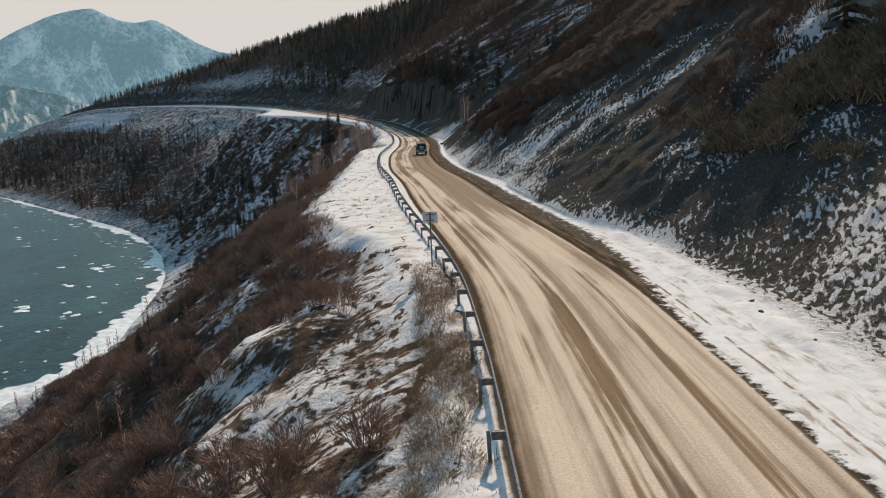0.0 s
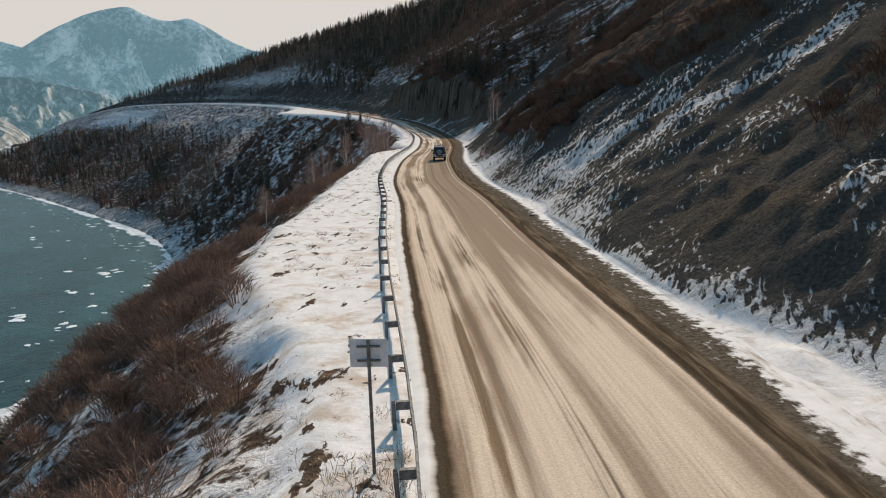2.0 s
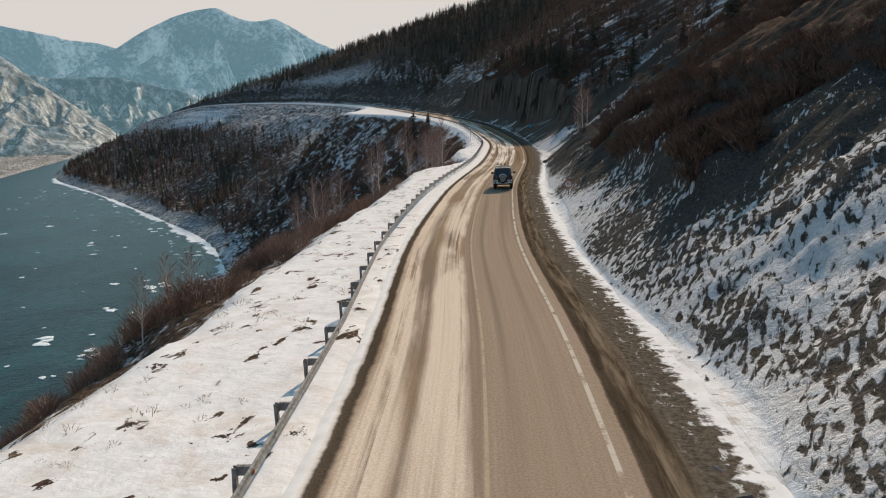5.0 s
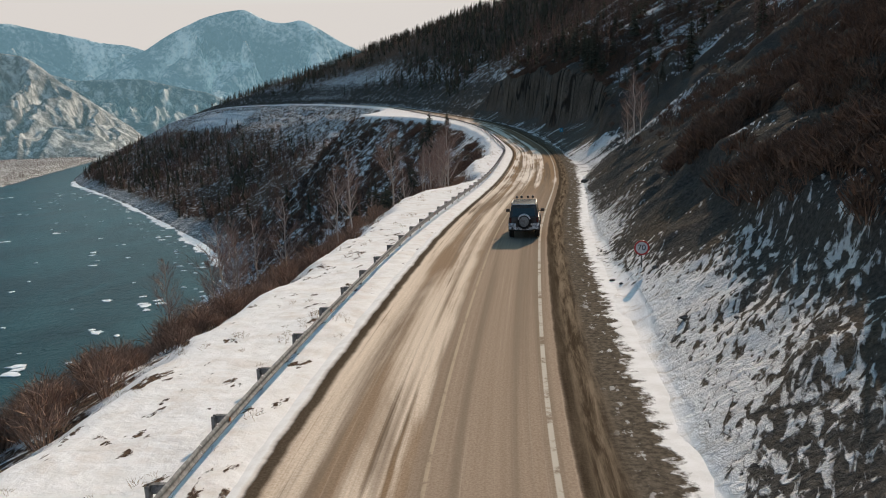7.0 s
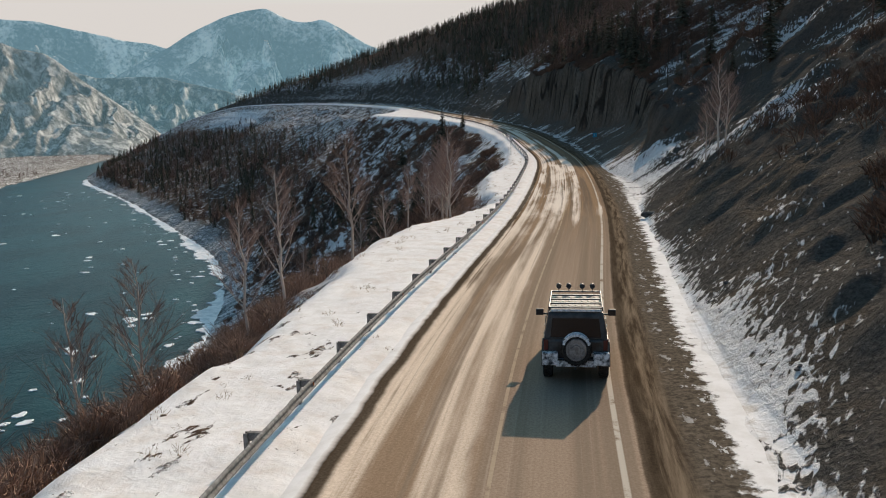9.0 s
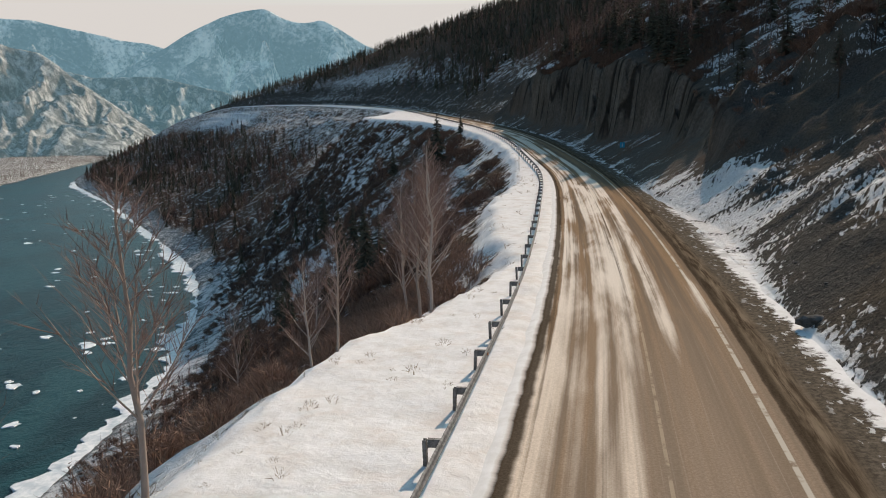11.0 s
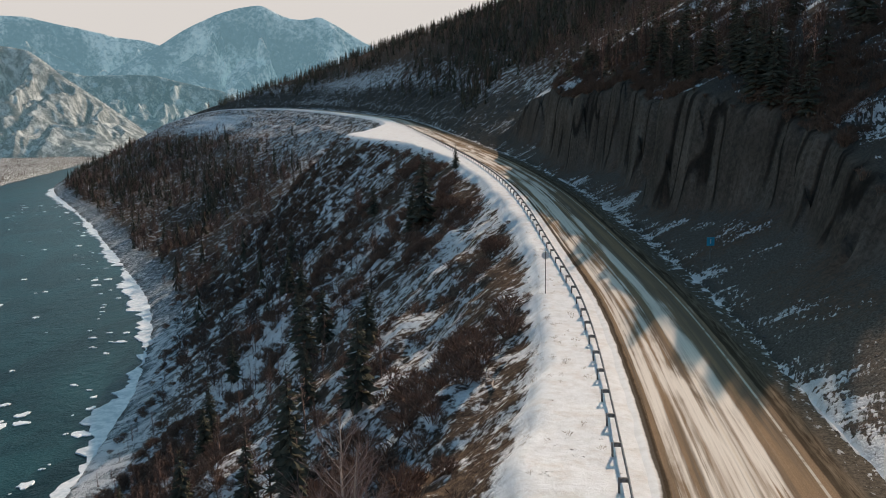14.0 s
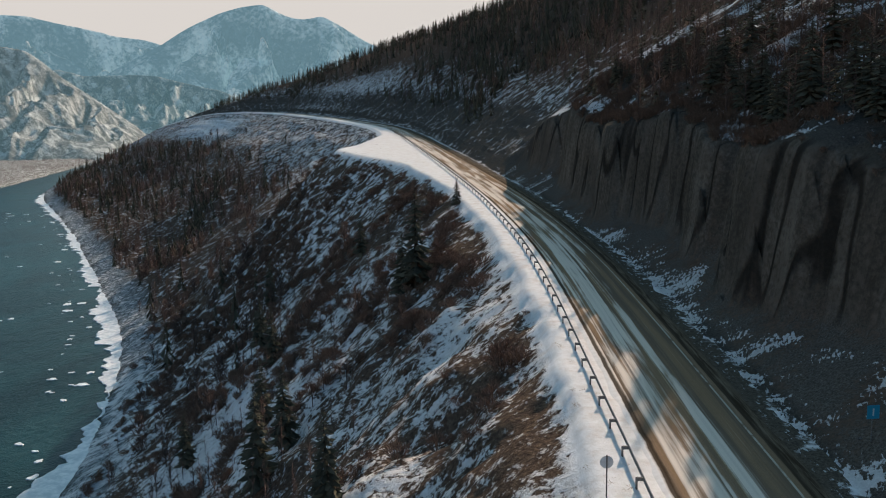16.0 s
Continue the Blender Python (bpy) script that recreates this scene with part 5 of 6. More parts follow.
def build_guard_rail():
    """Posts every four metres with brackets, and a waved beam in pieces."""
    rail = tagged(new("guard_rail"), "long galvanised steel guard rail on posts along the drop", "guard rail")
    prof = [(0.00, 0.155), (0.045, 0.13), (0.06, 0.085), (0.02, 0.04), (0.0, 0.0), (0.02, -0.04), (0.06, -0.085), (0.045, -0.13), (0.0, -0.155)]
    bm = bmesh.new()
    ln = 4.12
    f = [[bm.verts.new((x + dx, y, z)) for x, z in prof] for y in (-ln / 2, ln / 2) for dx in (0.0, -0.008)]
    a0, b0, a1, b1 = f
    for i in range(len(prof) - 1):
        bm.faces.new((a0[i], a1[i], a1[i + 1], a0[i + 1]))
        bm.faces.new((b0[i], b0[i + 1], b1[i + 1], b1[i]))
    for i in (0, len(prof) - 1):
        bm.faces.new((a0[i], b0[i], b1[i], a1[i]))
    for p, q in ((a0, b0), (a1, b1)):
        for i in range(len(prof) - 1):
            bm.faces.new((p[i], p[i + 1], q[i + 1], q[i]))
    bmesh.ops.recalc_face_normals(bm, faces=bm.faces)
    beam_me = bpy.data.meshes.new("beam")
    bm.to_mesh(beam_me)
    bm.free()
    beam_me.materials.append(M_STEEL)
    # post: an open channel; bracket: a plate bent round to the beam
    bm = bmesh.new()
    box(bm, (0, 0, -0.15), (0.014, 0.16, 1.75))
    box(bm, (-0.045, 0.073, -0.15), (0.09, 0.014, 1.75))
    box(bm, (-0.045, -0.073, -0.15), (0.09, 0.014, 1.75))
    post_me = bpy.data.meshes.new("post")
    bm.to_mesh(post_me)
    bm.free()
    post_me.materials.append(M_POST)
    bm = bmesh.new()
    box(bm, (0.17, 0, 0), (0.34, 0.012, 0.20))
    box(bm, (0.17, 0.06, 0.10), (0.34, 0.12, 0.012))
    box(bm, (0.012, 0.05, 0), (0.012, 0.16, 0.24))
    br_me = bpy.data.meshes.new("bracket")
    bm.to_mesh(br_me)
    bm.free()
    br_me.materials.append(M_POST)
    # little triangular reflector
    bm = bmesh.new()
    extrude_profile(bm, [(-0.03, -0.04), (0.03, -0.04), (0.0, 0.05)], -0.01, 0.03)
    rf_me = bpy.data.meshes.new("reflector")
    bm.to_mesh(rf_me)
    bm.free()
    rf_me.materials.append(mat_plain("orange_reflector", (0.55, 0.16, 0.03), 0.3))
    s = s_of_y(16)
    while s < s_of_y(640):
        ends = []
        for k in (s - 2.0, s, s + 2.0):
            p, w = road_at(k)
            nx = np.array([w[1], -w[0], 0]) / math.hypot(w[0], w[1])
            ends.append(p + nx * float(rail_offset(p[1])))
        way = Vector(ends[2] - ends[0]).normalized()
        turn = math.degrees(math.atan2(-way.x, way.y))
        pitch = math.degrees(math.asin(way.z))
        mid = ends[1]
        m = pose(*mid, 0, 0, turn)
        b = part("beam", beam_me, None, rail)
        b.matrix_basis = pose(mid[0], mid[1], mid[2] + 0.62 + rng.uniform(-0.012, 0.012), pitch, 0, turn + rng.uniform(-0.3, 0.3))
        b = part("post", post_me, None, rail)
        b.matrix_basis = m @ pose(-0.36, 0, 0.0, rng.uniform(-1.5, 1.5), rng.uniform(-2, 2), 0)
        b = part("bracket", br_me, None, rail)
        b.matrix_basis = m @ pose(-0.35, 0, 0.62)
        if int(s) % 3 == 0:
            b = part("reflector", rf_me, None, rail)
            b.matrix_basis = m @ pose(0.03, 0, 0.62)
        s += 4.06
    return rail


build_guard_rail()

M_SIGNBACK = mat_plain("grey_sign_back", (0.72, 0.73, 0.74), 0.6, (0.58, 0.59, 0.60), 4.0)
M_WHITE = mat_plain("white_sign_paint", (0.78, 0.78, 0.78), 0.5, (0.68, 0.68, 0.67), 8.0)
M_RED = mat_plain("red_sign_paint", (0.50, 0.03, 0.03), 0.5)
M_BLACK = mat_plain("black_paint", (0.012, 0.012, 0.013), 0.5)
M_BLUE_SIGN = mat_plain("blue_sign_paint", (0.015, 0.30, 0.46), 0.45)


def pole(height, radius=0.038):
    return rod(bmesh.new(), (0, 0, -0.4), (0, 0, height), radius, sides=10)


def disc(radius, depth, z, y, hole=0.0):
    bm = bmesh.new()
    n = 40
    rings = []
    for yy in (y, y + depth):
        for r in ((radius, hole) if hole else (radius,)):
            rings.append([bm.verts.new((math.cos(2 * math.pi * i / n) * r, yy, z + math.sin(2 * math.pi * i / n) * r)) for i in range(n)])
    if hole:
        o0, i0, o1, i1 = rings
        for i in range(n):
            j = (i + 1) % n
            bm.faces.new((o0[i], o0[j], i0[j], i0[i]))
            bm.faces.new((o1[j], o1[i], i1[i], i1[j]))
            bm.faces.new((o0[j], o0[i], o1[i], o1[j]))
            bm.faces.new((i0[i], i0[j], i1[j], i1[i]))
    else:
        o0, o1 = rings
        bm.faces.new(o0)
        bm.faces.new(o1[::-1])
        for i in range(n):
            j = (i + 1) % n
            bm.faces.new((o0[j], o0[i], o1[i], o1[j]))
    bmesh.ops.recalc_face_normals(bm, faces=bm.faces)
    return bm


def build_speed_sign():
    x, y = -5.75, 148.9
    z = land_h(x, y)
    top = 1.72 - z
    ob = tagged(new("speed_limit_sign"), "round white speed limit sign with red rim, reading 70", "road sign")
    part("pole", pole(top + 0.25), M_POST, ob)
    plate = part("sign_plate", disc(0.36, 0.02, top, -0.06), M_WHITE, ob)
    part("red_rim", disc(0.36, 0.012, top, -0.074, 0.285), M_RED, plate, "red painted rim")
    cu = bpy.data.curves.new("digits", "FONT")
    cu.body = "70"
    cu.size, cu.extrude = 0.40, 0.004
    cu.align_x, cu.align_y = "CENTER", "CENTER"
    tx = new("digits", cu)
    me = bpy.data.meshes.new_from_object(tx)
    bpy.data.objects.remove(tx)
    d = part("digits", me, M_BLACK, plate, "black digits 70")
    d.data.materials.clear()
    d.data.materials.append(M_BLACK)
    d.matrix_basis = pose(0, -0.066, top, 90, 0, 0)
    ob.matrix_basis = pose(x, y, z, 0, 0, 9)
    return ob


def build_plate_sign(name, x, y, height, w, h, turn, label, face, bars=()):
    z = land_h(x, y)
    ob = tagged(new(name), label, "road sign")
    part("pole", pole(height), M_POST, ob)
    bm = box(bmesh.new(), (0, -0.055, height - h / 2), (w, 0.02, h), 0.006, 1.0, 1)
    plate = part("sign_plate", bm, face, ob)
    for k in (0.25, 0.75):
        part("clamp", box(bmesh.new(), (0, -0.01, height - h * k), (min(w * 0.9, 0.5), 0.07, 0.035), 0.006), M_POST, ob)
    for bx, bz, bw, bh in bars:
        part("mark", box(bmesh.new(), (bx, -0.069, height - h / 2 + bz), (bw, 0.006, bh)), M_WHITE, plate, "plain white mark")
    ob.matrix_basis = pose(x, y, z, 0, 0, turn)
    return ob


build_speed_sign()
build_plate_sign("back_of_road_sign", -2.45, 49.0, 3.0, 0.82, 0.62, 182, "grey back of a rectangular road sign on a pole", M_SIGNBACK)
build_plate_sign("kilometre_sign", -24.6, 306.6, 2.3, 0.80, 0.85, 22, "small blue kilometre sign on a pole in the scree", M_BLUE_SIGN, ((0.0, 0.0, 0.10, 0.45),))


def build_round_back():
    x, y = -39.4, 295.6
    z = land_h(x, y)
    ob = tagged(new("round_road_sign"), "round road sign seen from its grey back, thin pole", "road sign")
    part("pole", pole(3.9), M_POST, ob)
    part("sign_plate", disc(0.35, 0.02, 3.5, -0.07), M_SIGNBACK, ob)
    ob.matrix_basis = pose(x, y, z, 0, 0, 196)


build_round_back()

# stones fallen on the verge
M_STONE = mat_plain("grey_stone", (0.075, 0.07, 0.065), 0.95, (0.16, 0.15, 0.14), 3.0, 0.4)


def stone_mesh(seed):
    bm = bmesh.new()
    bmesh.ops.create_icosphere(bm, subdivisions=2, radius=0.5)
    for v in bm.verts:
        k = 1 + 0.45 * noise.noise(v.co * 2.3 + Vector((seed * 7.1, 0, 0)))
        v.co = Vector((v.co.x * k * 1.25, v.co.y * k, v.co.z * k * 0.7))
    me = bpy.data.meshes.new("stone")
    bm.to_mesh(me)
    bm.free()
    me.materials.append(M_STONE)
    return me


STONES = [stone_mesh(k) for k in range(4)]


def lay_stone(x, y, size, group):
    ob = tagged(new("stone", STONES[rng.randrange(4)]), "dark angular stone fallen beside the road", "stone", group)
    ob.matrix_basis = pose(x, y, land_h(x, y) + 0.12 * size, rng.uniform(-15, 15), rng.uniform(-15, 15), rng.uniform(0, 360)) @ Matrix.Diagonal((size, size, size * rng.uniform(0.7, 1), 1))


lay_stone(1.04, 92.9, 0.7, "stones on the verge")
lay_stone(0.55, 94.4, 0.5, "stones on the verge")
lay_stone(-12.1, 204.5, 0.9, "stones on the verge")
for _ in range(60):
    s0 = rng.uniform(s_of_y(25), s_of_y(330))
    p, w = road_at(s0)
    d0 = rng.choice((rng.uniform(6.3, 8.5), rng.uniform(7.5, 13)))
    lay_stone(p[0] + w[1] * d0, p[1] - w[0] * d0, rng.uniform(0.12, 0.3), "stones on the verge")


# fallen pale log on the slope
def build_log():
    t = Tris()
    pts = [Vector((0, 0, 0.10)), Vector((0.9, 0.15, 0.16)), Vector((2.0, 0.1, 0.15)), Vector((3.1, 0.45, 0.12)), Vector((4.0, 0.6, 0.10))]
    for i in range(4):
        t.tube(pts[i], pts[i + 1], 0.10 - 0.018 * i, 0.10 - 0.018 * (i + 1), 8)
    t.tube(pts[2], pts[2] + Vector((0.5, -0.35, 0.3)), 0.04, 0.015, 5)
    ob = tagged(new("fallen_log", t.mesh("fallen_log", M_BIRCH, True)), "pale bare fallen log at the shelf edge", "log")
    x, y = -40.6, 277.5
    z0, z1 = land_h(x, y), land_h(x - 0.6, y + 3.9)
    ob.matrix_basis = pose(x, y, z0, 0, -math.degrees(math.atan2(z1 - z0, 4.0)), 99)


build_log()

# drifting ice
M_FLOE = mat_plain("ice_floe", (0.80, 0.83, 0.85), 0.55, (0.58, 0.66, 0.70), 1.2, 0.4)


def floe_mesh(seed):
    r = random.Random(seed)
    bm = bmesh.new()
    n = 14
    rad = [0.5 * r.uniform(0.6, 1.15) for _ in range(n)]
    lay = []
    for z, k in ((-0.10, 1.0), (0.06, 1.02), (0.11, 0.9), (0.12, 0.45)):
        lay.append([bm.verts.new((math.cos(2 * math.pi * i / n) * rad[i] * k, math.sin(2 * math.pi * i / n) * rad[i] * k * 0.7, z + r.uniform(-0.015, 0.03))) for i in range(n)])
    for a, b in zip(lay, lay[1:]):
        for i in range(n):
            bm.faces.new((a[i], a[(i + 1) % n], b[(i + 1) % n], b[i]))
    bm.faces.new(lay[-1])
    bm.faces.new(lay[0][::-1])
    me = bpy.data.meshes.new("ice_floe")
    bm.to_mesh(me)
    bm.free()
    me.materials.append(M_FLOE)
    return me


FLOES = [floe_mesh(k) for k in range(6)]


def drift(x, y, size):
    ob = tagged(new("ice_floe", FLOES[rng.randrange(6)]), "white broken ice floe drifting on the river", "ice floe", "drifting ice floes")
    ob.matrix_basis = pose(x, y, WATER, 0, 0, rng.uniform(0, 360)) @ Matrix.Diagonal((size, size, min(size, 2.2), 1))


for x, y, k in ((-187, 311, 6.5), (-188, 350, 6.5), (-166, 325, 5), (-195, 390, 7), (-191, 394, 5), (-170, 391, 6), (-173, 316, 3), (-161, 293, 3), (-391, 588, 8), (-399, 551, 7), (-307, 512, 6),
                (-217, 397, 6), (-183, 304, 7), (-190, 383, 4.5), (-301, 503, 5), (-178, 347, 3), (-184, 308, 5), (-192, 353, 3.5)):
    drift(x, y, k)
for _ in range(170):
    y = rng.uniform(180, 900)
    xr0 = float(np.interp(y, SHORE_L[:, 1], SHORE_L[:, 0]))
    xl0 = float(np.interp(y, FARBANK[:, 1], FARBANK[:, 0]))
    u = rng.random() ** 1.6
    drift(xr0 - 9 - u * (xr0 - xl0 - 30), y, rng.choice((0.8, 1.2, 1.6, 2.4, 3.4)) * (1 + y / 900))

for _ in range(36):
    y = rng.uniform(215, 640)
    xr0 = float(np.interp(y, SHORE_L[:, 1], SHORE_L[:, 0]))
    drift(xr0 - rng.uniform(7, 20) * (1 + y / 1500), y, rng.uniform(0.5, 2.2) * (1 + y / 900))

# ---- the off-road car ----
def mat_car_paint():
    n = Nodes("dusty_black_paint", 0.35)
    co = n.coords()
    dust = n.noise(co, 3.0, 5, 0.65)
    grime = n.noise(co, 22, 4, 0.7)
    m = n.ramp(n.math("ADD", n.math("MULTIPLY", dust, 0.7), n.math("MULTIPLY", grime, 0.3)), 0.42, 0.66)
    n.color(n.mix(m, (0.014, 0.015, 0.017), (0.075, 0.077, 0.078)))
    n.rough(n.mix(m, (0.28, 0.28, 0.28), (0.75, 0.75, 0.75)))
    return n.m


M_CAR = mat_car_paint()
M_TYRE = mat_plain("tyre_rubber", (0.018, 0.018, 0.018), 0.9, (0.05, 0.048, 0.045), 20, 0.2)
M_CHROME = mat_plain("dull_chrome", (0.30, 0.31, 0.32), 0.4, (0.16, 0.165, 0.17), 9.0, 0.0, 0.4)
M_RACK = mat_plain("rack_metal", (0.05, 0.052, 0.055), 0.5, (0.13, 0.135, 0.14), 12.0, 0.0, 0.3)
M_MIRROR = mat_plain("mirror_glass", (0.06, 0.06, 0.065), 0.1, None, 1, 0, 0.5)
M_GLASS = mat_plain("dark_car_glass", (0.010, 0.012, 0.014), 0.08)
M_TRIM = mat_plain("black_plastic", (0.02, 0.02, 0.021), 0.6, (0.05, 0.05, 0.05), 15)
M_BUMPER = mat_plain("snow_caked_bumper", (0.05, 0.053, 0.056), 0.8, (0.80, 0.82, 0.84), 6.0, 0.3)
M_FROST = mat_plain("frosted_snow", (0.80, 0.82, 0.84), 0.9, (0.45, 0.46, 0.48), 14.0, 0.3)
M_LAMP_RED = mat_plain("red_lens", (0.07, 0.010, 0.010), 0.25)
M_LENS = mat_plain("amber_lens", (0.09, 0.035, 0.02), 0.25)
M_ROOF = mat_plain("frosted_roof_paint", (0.030, 0.032, 0.034), 0.55, (0.13, 0.135, 0.14), 4.0, 0.1)


def lathe(bm, profile, axis_y=True, sides=28):
    """Turns (radius, offset) about the x axis."""
    rings = [[bm.verts.new((o, math.cos(2 * math.pi * i / sides) * r, math.sin(2 * math.pi * i / sides) * r)) for i in range(sides)] for r, o in profile]
    for a, b in zip(rings, rings[1:]):
        for i in range(sides):
            bm.faces.new((a[i], a[(i + 1) % sides], b[(i + 1) % sides], b[i]))
    bm.faces.new(rings[0][::-1])
    bm.faces.new(rings[-1])
    bmesh.ops.recalc_face_normals(bm, faces=bm.faces)
    return bm


def build_wheel(name, parent, m, out):
    """Tyre and rim; out is the side that shows."""
    bm = lathe(bmesh.new(), [(0.25, -0.13), (0.40, -0.15), (0.44, -0.11), (0.445, 0.0), (0.44, 0.11), (0.40, 0.15), (0.25, 0.13)])
    wheel = shade_smooth(part(name, bm, M_TYRE, parent))
    wheel.matrix_basis = m
    lugs = bmesh.new()
    for i in range(26):
        a = 2 * math.pi * i / 26
        for sx in (-0.07, 0.07):
            c = Vector((sx, math.cos(a + sx) * 0.447, math.sin(a + sx) * 0.447))
            r = bmesh.ops.create_cube(lugs, size=1.0, matrix=Matrix.Translation(c) @ Matrix.Rotation(a + sx, 4, "X") @ Matrix.Diagonal((0.11, 0.03, 0.06, 1)))
    part("tread", lugs, M_TYRE, wheel)
    bm = lathe(bmesh.new(), [(0.255, 0.10 * out), (0.25, 0.135 * out), (0.215, 0.135 * out), (0.19, 0.07 * out), (0.08, 0.085 * out), (0.075, 0.13 * out), (0.02, 0.135 * out)])
    rim = shade_smooth(part("rim", bm, M_CHROME, wheel, "dull chrome rim"))
    for i in range(7):
        a = 2 * math.pi * i / 7
        bm = bmesh.new()
        rod(bm, (0.10 * out, math.cos(a) * 0.07, math.sin(a) * 0.07), (0.115 * out, math.cos(a) * 0.22, math.sin(a) * 0.22), 0.03, 0.035, 8)
        part("spoke", bm, M_CHROME, wheel)
    return wheel


def build_car(m):
    """x to its right, y ahead, z up from the ground under its middle."""
    car = tagged(new("off_road_car"), "dusty black boxy off-road car with roof rack and spare wheel", "car")
    # lower body with wheel arches cut into the side profile
    def arch(c):
        return [(c + 0.56 * math.cos(a), 0.46 + 0.52 * math.sin(a)) for a in [math.pi * k / 8 for k in range(9)]]
    prof = [(-2.30, 0.62), (-2.30, 1.20), (-2.27, 1.28), (0.95, 1.30), (2.35, 1.22), (2.42, 1.10), (2.42, 0.60), (2.10, 0.52)] + arch(1.52) + [(0.90, 0.46), (-0.92, 0.46)] + arch(-1.48) + [(-2.10, 0.52)]
    bm = extrude_profile(bmesh.new(), prof, -0.98, 0.98)
    body = part("body", soften(bm, 0.03), M_CAR, car)
    # cabin with leaning glass
    cab = [(-2.26, 1.27), (-2.14, 1.92), (-2.06, 2.0), (0.42, 2.02), (0.55, 1.97), (1.02, 1.28)]
    bm = extrude_profile(bmesh.new(), cab, -0.96, 0.96)
    for v in bm.verts:
        if v.co.z > 1.5:
            v.co.x *= 0.86
    part("cabin", soften(bm, 0.035), M_CAR, car)
    # roof panel with ribs
    roof = part("roof", box(bmesh.new(), (0, -0.82, 2.025), (1.52, 2.35, 0.035), 0.012), M_ROOF, car, "frosted roof panel")
    for k in range(7):
        part("roof_rib", box(bmesh.new(), (-0.6 + 0.2 * k, -0.82, 2.048), (0.05, 2.2, 0.02), 0.006), M_ROOF, roof)
    part("snow_lip", box(bmesh.new(), (0, -2.02, 2.035), (1.50, 0.16, 0.05), 0.02), M_FROST, roof, "lip of snow on the roof edge")
    # glass
    def pane(name, pts, label=""):
        bm = bmesh.new()
        vs = [bm.verts.new(q) for q in pts]
        f = bm.faces.new(vs)
        r = bmesh.ops.extrude_face_region(bm, geom=[f])
        f.normal_update()
        for v in r["geom"]:
            if isinstance(v, bmesh.types.BMVert):
                v.co += f.normal * 0.012
        bmesh.ops.recalc_face_normals(bm, faces=bm.faces)
        return part(name, bm, M_GLASS, car, label)
    def lean(z):
        return 0.965 - (0.965 - 0.83) * (z - 1.28) / 0.6
    pane("rear_window", [(-0.76, -2.268, 1.33), (0.76, -2.268, 1.33), (0.70, -2.156, 1.84), (-0.70, -2.156, 1.84)])
    pane("windscreen", [(0.84, 0.985, 1.34), (-0.84, 0.985, 1.34), (-0.74, 0.60, 1.86), (0.74, 0.60, 1.86)])
    for sx in (-1, 1):
        for y0, y1 in ((-2.0, -1.25), (-1.15, -0.30), (-0.20, 0.52)):
            pts = [(sx * (lean(1.36) + 0.012), y0, 1.36), (sx * (lean(1.36) + 0.012), y1 + (0.28 if y1 > 0 else 0), 1.36), (sx * (lean(1.80) + 0.012), y1, 1.80), (sx * (lean(1.80) + 0.012), y0, 1.80)]
            pane("side_window", pts if sx > 0 else pts[::-1])
        for y in (-1.20, -0.25, 0.82):
            part("door_seam", box(bmesh.new(), (sx * 0.981, y, 0.92), (0.008, 0.018, 0.72)), M_TRIM, car)
        for y in (-0.95, 0.05):
            part("door_handle", box(bmesh.new(), (sx * 1.0, y, 1.14), (0.04, 0.16, 0.035), 0.008), M_CHROME, car)
        part("side_step", rod(bmesh.new(), (sx * 1.02, -0.95, 0.42), (sx * 1.02, 1.0, 0.42), 0.045, sides=10), M_TRIM, car)
        for cy in (-1.48, 1.52):
            bm = bmesh.new()
            for k in range(10):
                a0, a1 = math.pi * k / 10, math.pi * (k + 1) / 10
                q = [(cy + r * math.cos(a), 0.46 + r * math.sin(a)) for a in (a0, a1) for r in (0.55, 0.63)]
                vs = [bm.verts.new((sx * x, y, z)) for x in (0.97, 1.045) for y, z in q]
                for f in ((0, 1, 3, 2), (4, 6, 7, 5), (1, 5, 7, 3), (0, 2, 6, 4)):
                    bm.faces.new([vs[i] for i in f])
            bmesh.ops.recalc_face_normals(bm, faces=bm.faces)
            part("wheel_arch", bm, M_TRIM, car)
        mir = part("door_mirror", box(bmesh.new(), (sx * 1.20, 0.62, 1.42), (0.26, 0.12, 0.20), 0.03), M_TRIM, car)
        part("mirror_arm", box(bmesh.new(), (sx * 1.03, 0.64, 1.36), (0.16, 0.06, 0.05), 0.01), M_TRIM, mir)
        part("mirror_glass", box(bmesh.new(), (sx * 1.20, 0.556, 1.42), (0.21, 0.008, 0.15), 0.003, 1.0, 1), M_MIRROR, mir)
        tl = part("tail_lamp", box(bmesh.new(), (sx * 0.89, -2.305, 1.12), (0.13, 0.05, 0.30), 0.015), M_LAMP_RED, car, "red tail lamp in black housing")
        part("lamp_housing", box(bmesh.new(), (sx * 0.89, -2.29, 1.12), (0.18, 0.05, 0.36), 0.012), M_TRIM, tl)
        for cy in (-1.48, 1.52):
            build_wheel("wheel", car, pose(sx * 0.86, cy, 0.445), sx)
        part("bumper_end", box(bmesh.new(), (sx * 0.77, -2.40, 0.76), (0.48, 0.24, 0.36), 0.04), M_BUMPER, car, "snow-caked bumper corner")
        part("head_lamp", rod(bmesh.new(), (sx * 0.72, 2.40, 0.98), (sx * 0.72, 2.45, 0.98), 0.10, sides=16), M_CHROME, car)
    part("rear_bumper", box(bmesh.new(), (0, -2.40, 0.64), (1.20, 0.20, 0.20), 0.025), M_BUMPER, car, "snow-caked rear bumper")
    part("bumper_step", box(bmesh.new(), (0, -2.46, 0.735), (1.10, 0.12, 0.02), 0.004), M_TRIM, car)
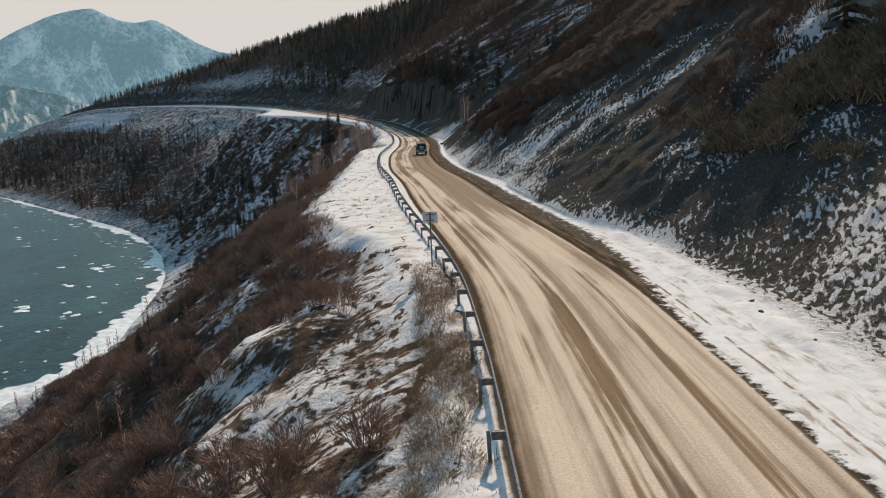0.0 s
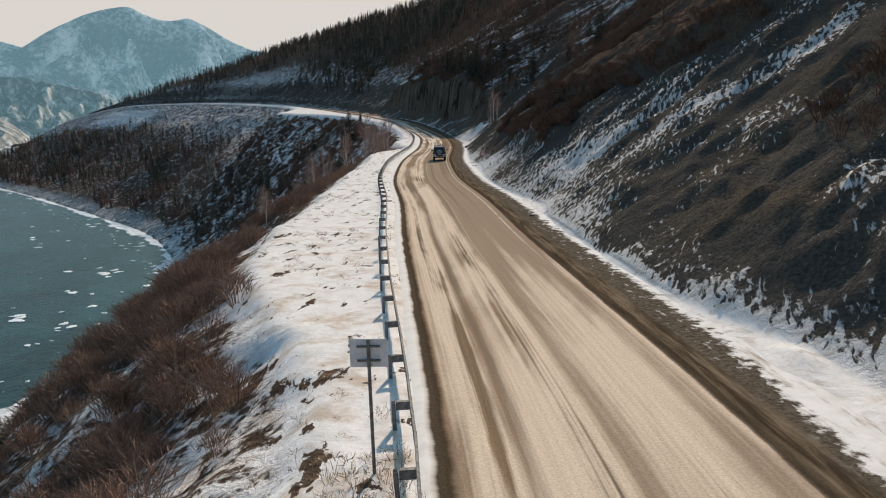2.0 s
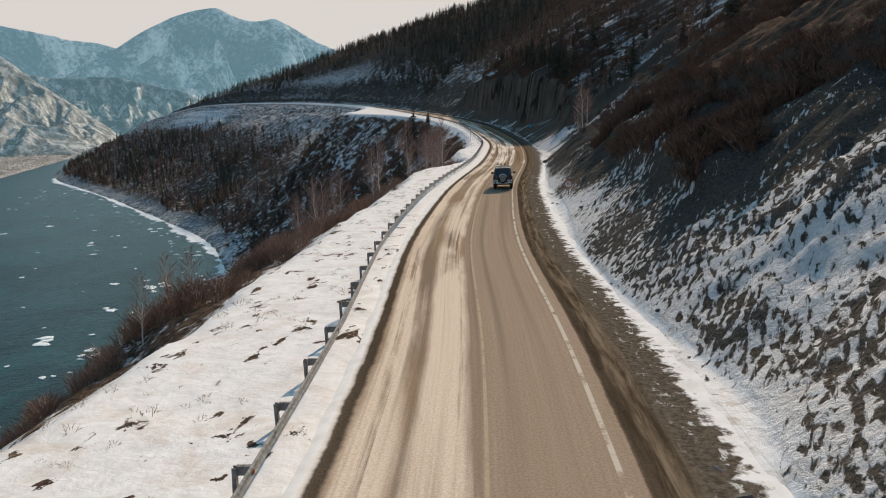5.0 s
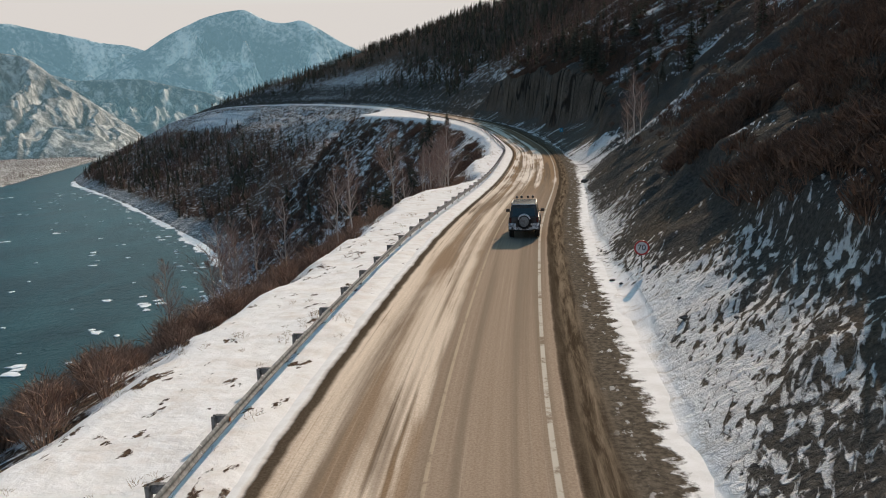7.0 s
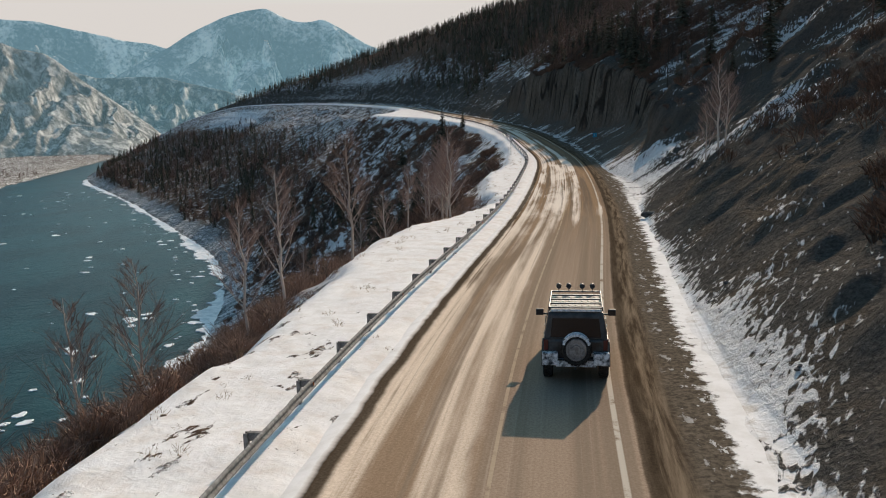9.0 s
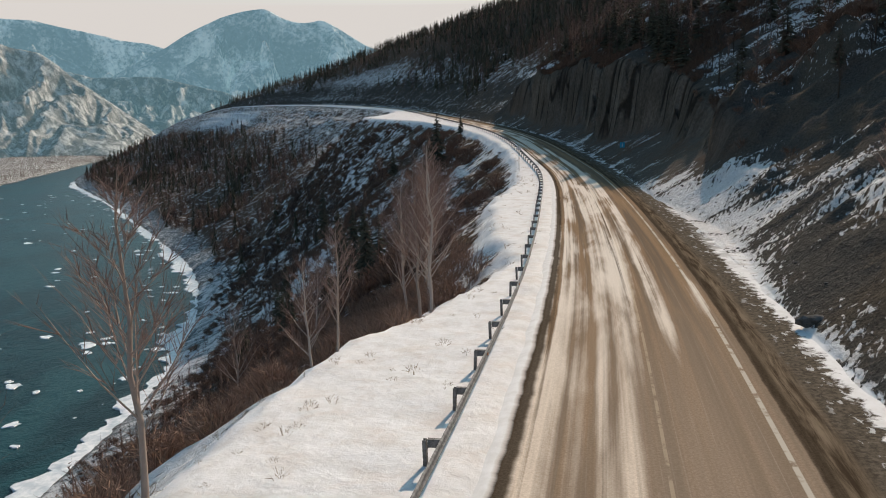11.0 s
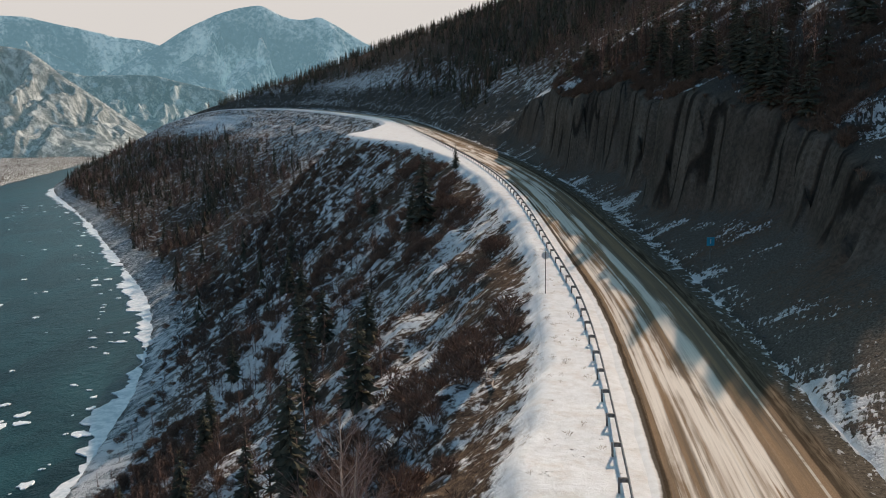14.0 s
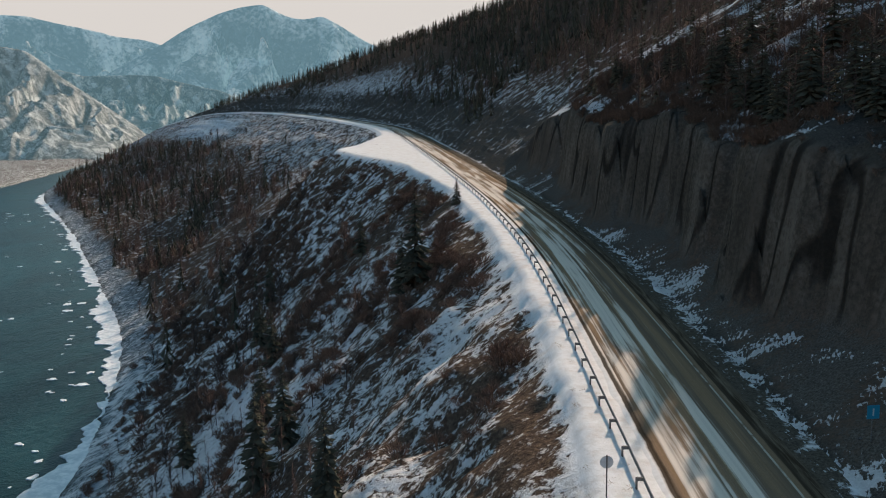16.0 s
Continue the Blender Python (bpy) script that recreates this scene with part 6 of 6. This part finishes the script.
    part("front_bumper", box(bmesh.new(), (0, 2.50, 0.62), (1.90, 0.24, 0.24), 0.03), M_TRIM, car)
    part("grille", box(bmesh.new(), (0, 2.43, 0.98), (1.20, 0.05, 0.26), 0.015), M_CHROME, car)
    part("bonnet", box(bmesh.new(), (0, 1.68, 1.285), (1.60, 1.25, 0.05), 0.02), M_CAR, car)
    part("tailgate_seam", box(bmesh.new(), (0, -2.304, 1.31), (1.62, 0.008, 0.02)), M_TRIM, car)
    part("number_plate", box(bmesh.new(), (0.62, -2.33, 0.86), (0.42, 0.012, 0.11), 0.003, 1.0, 1), M_WHITE, car, "plain white plate with grey bars")
    part("tow_hitch", rod(bmesh.new(), (0, -2.45, 0.52), (0, -2.60, 0.52), 0.03, sides=8), M_TRIM, car)
    part("underbody", box(bmesh.new(), (0, 0, 0.50), (1.3, 4.2, 0.16), 0.03), M_TRIM, car)
    for y in (-1.48, 1.52):
        part("axle", rod(bmesh.new(), (-0.8, y, 0.445), (0.8, y, 0.445), 0.06, sides=8), M_TRIM, car)
    # spare wheel on the tailgate
    sp = build_wheel("spare_wheel", car, pose(0.02, -2.46, 1.05, 0, 0, -90), 1)
    bm = lathe(bmesh.new(), [(0.315, 0.140), (0.30, 0.165), (0.25, 0.165), (0.235, 0.120), (0.15, 0.120), (0.13, 0.175), (0.05, 0.185)])
    frost = bmesh.new()
    for i in range(15):
        a0, a1 = math.radians(20 + 140 * i / 15), math.radians(20 + 140 * (i + 1) / 15)
        rows = []
        for a in (a0, a1):
            th = 0.012 + 0.016 * math.sin((a - math.radians(20)) / math.radians(140) * math.pi)
            rows.append([frost.verts.new((o, math.cos(a) * (r + e * th), math.sin(a) * (r + e * th))) for r, o, e in ((0.445, -0.02, 1), (0.444, 0.11, 1), (0.41, 0.156, 1), (0.37, 0.158, 0.3))])
        for k in range(3):
            frost.faces.new((rows[0][k], rows[1][k], rows[1][k + 1], rows[0][k + 1]))
    bmesh.ops.remove_doubles(frost, verts=frost.verts, dist=0.0005)
    bmesh.ops.recalc_face_normals(frost, faces=frost.faces)
    part("snow_crust", frost, M_FROST, sp, "crust of snow on the tyre")
    shade_smooth(part("wheel_cover", bm, M_CHROME, sp, "dull silver spare wheel cover"))
    part("carrier", box(bmesh.new(), (0.02, -2.34, 1.05), (0.30, 0.10, 0.30), 0.02), M_TRIM, car)
    # roof rack, lamps
    rack = part("roof_rack", rod(bmesh.new(), (-0.80, -2.0, 2.11), (-0.80, 0.40, 2.11), 0.028, sides=8), M_RACK, car, "dull metal roof rack")
    part("rack_rail", rod(bmesh.new(), (0.80, -2.0, 2.11), (0.80, 0.40, 2.11), 0.028, sides=8), M_RACK, rack)
    for y in (-1.98, -1.40, -0.80, -0.20, 0.38):
        part("cross_bar", box(bmesh.new(), (0, y, 2.11), (1.60, 0.10, 0.04), 0.010), M_RACK, rack)
    for sx in (-1, 1):
        for y in (-1.9, -0.8, 0.3):
            part("rack_foot", rod(bmesh.new(), (sx * 0.80, y, 1.90), (sx * 0.80, y, 2.11), 0.02, sides=8), M_TRIM, rack)
    for x in (-0.55, -0.22, 0.22, 0.55):
        lamp = part("roof_lamp", rod(bmesh.new(), (x, 0.36, 2.27), (x, 0.46, 2.27), 0.075, 0.09, 16), M_TRIM, car, "round black roof spotlight")
        part("lamp_bracket", rod(bmesh.new(), (x, 0.40, 2.11), (x, 0.40, 2.21), 0.015, sides=6), M_TRIM, lamp)
        part("lamp_lens", rod(bmesh.new(), (x, 0.455, 2.27), (x, 0.465, 2.27), 0.08, sides=16), M_LENS, lamp)
    car.matrix_basis = m
    return car


build_car(pose(-13.63, 165.35, 0.02, 0, 0, 6.0) @ Matrix.Diagonal((1.0, 1.0, 1.10, 1)))
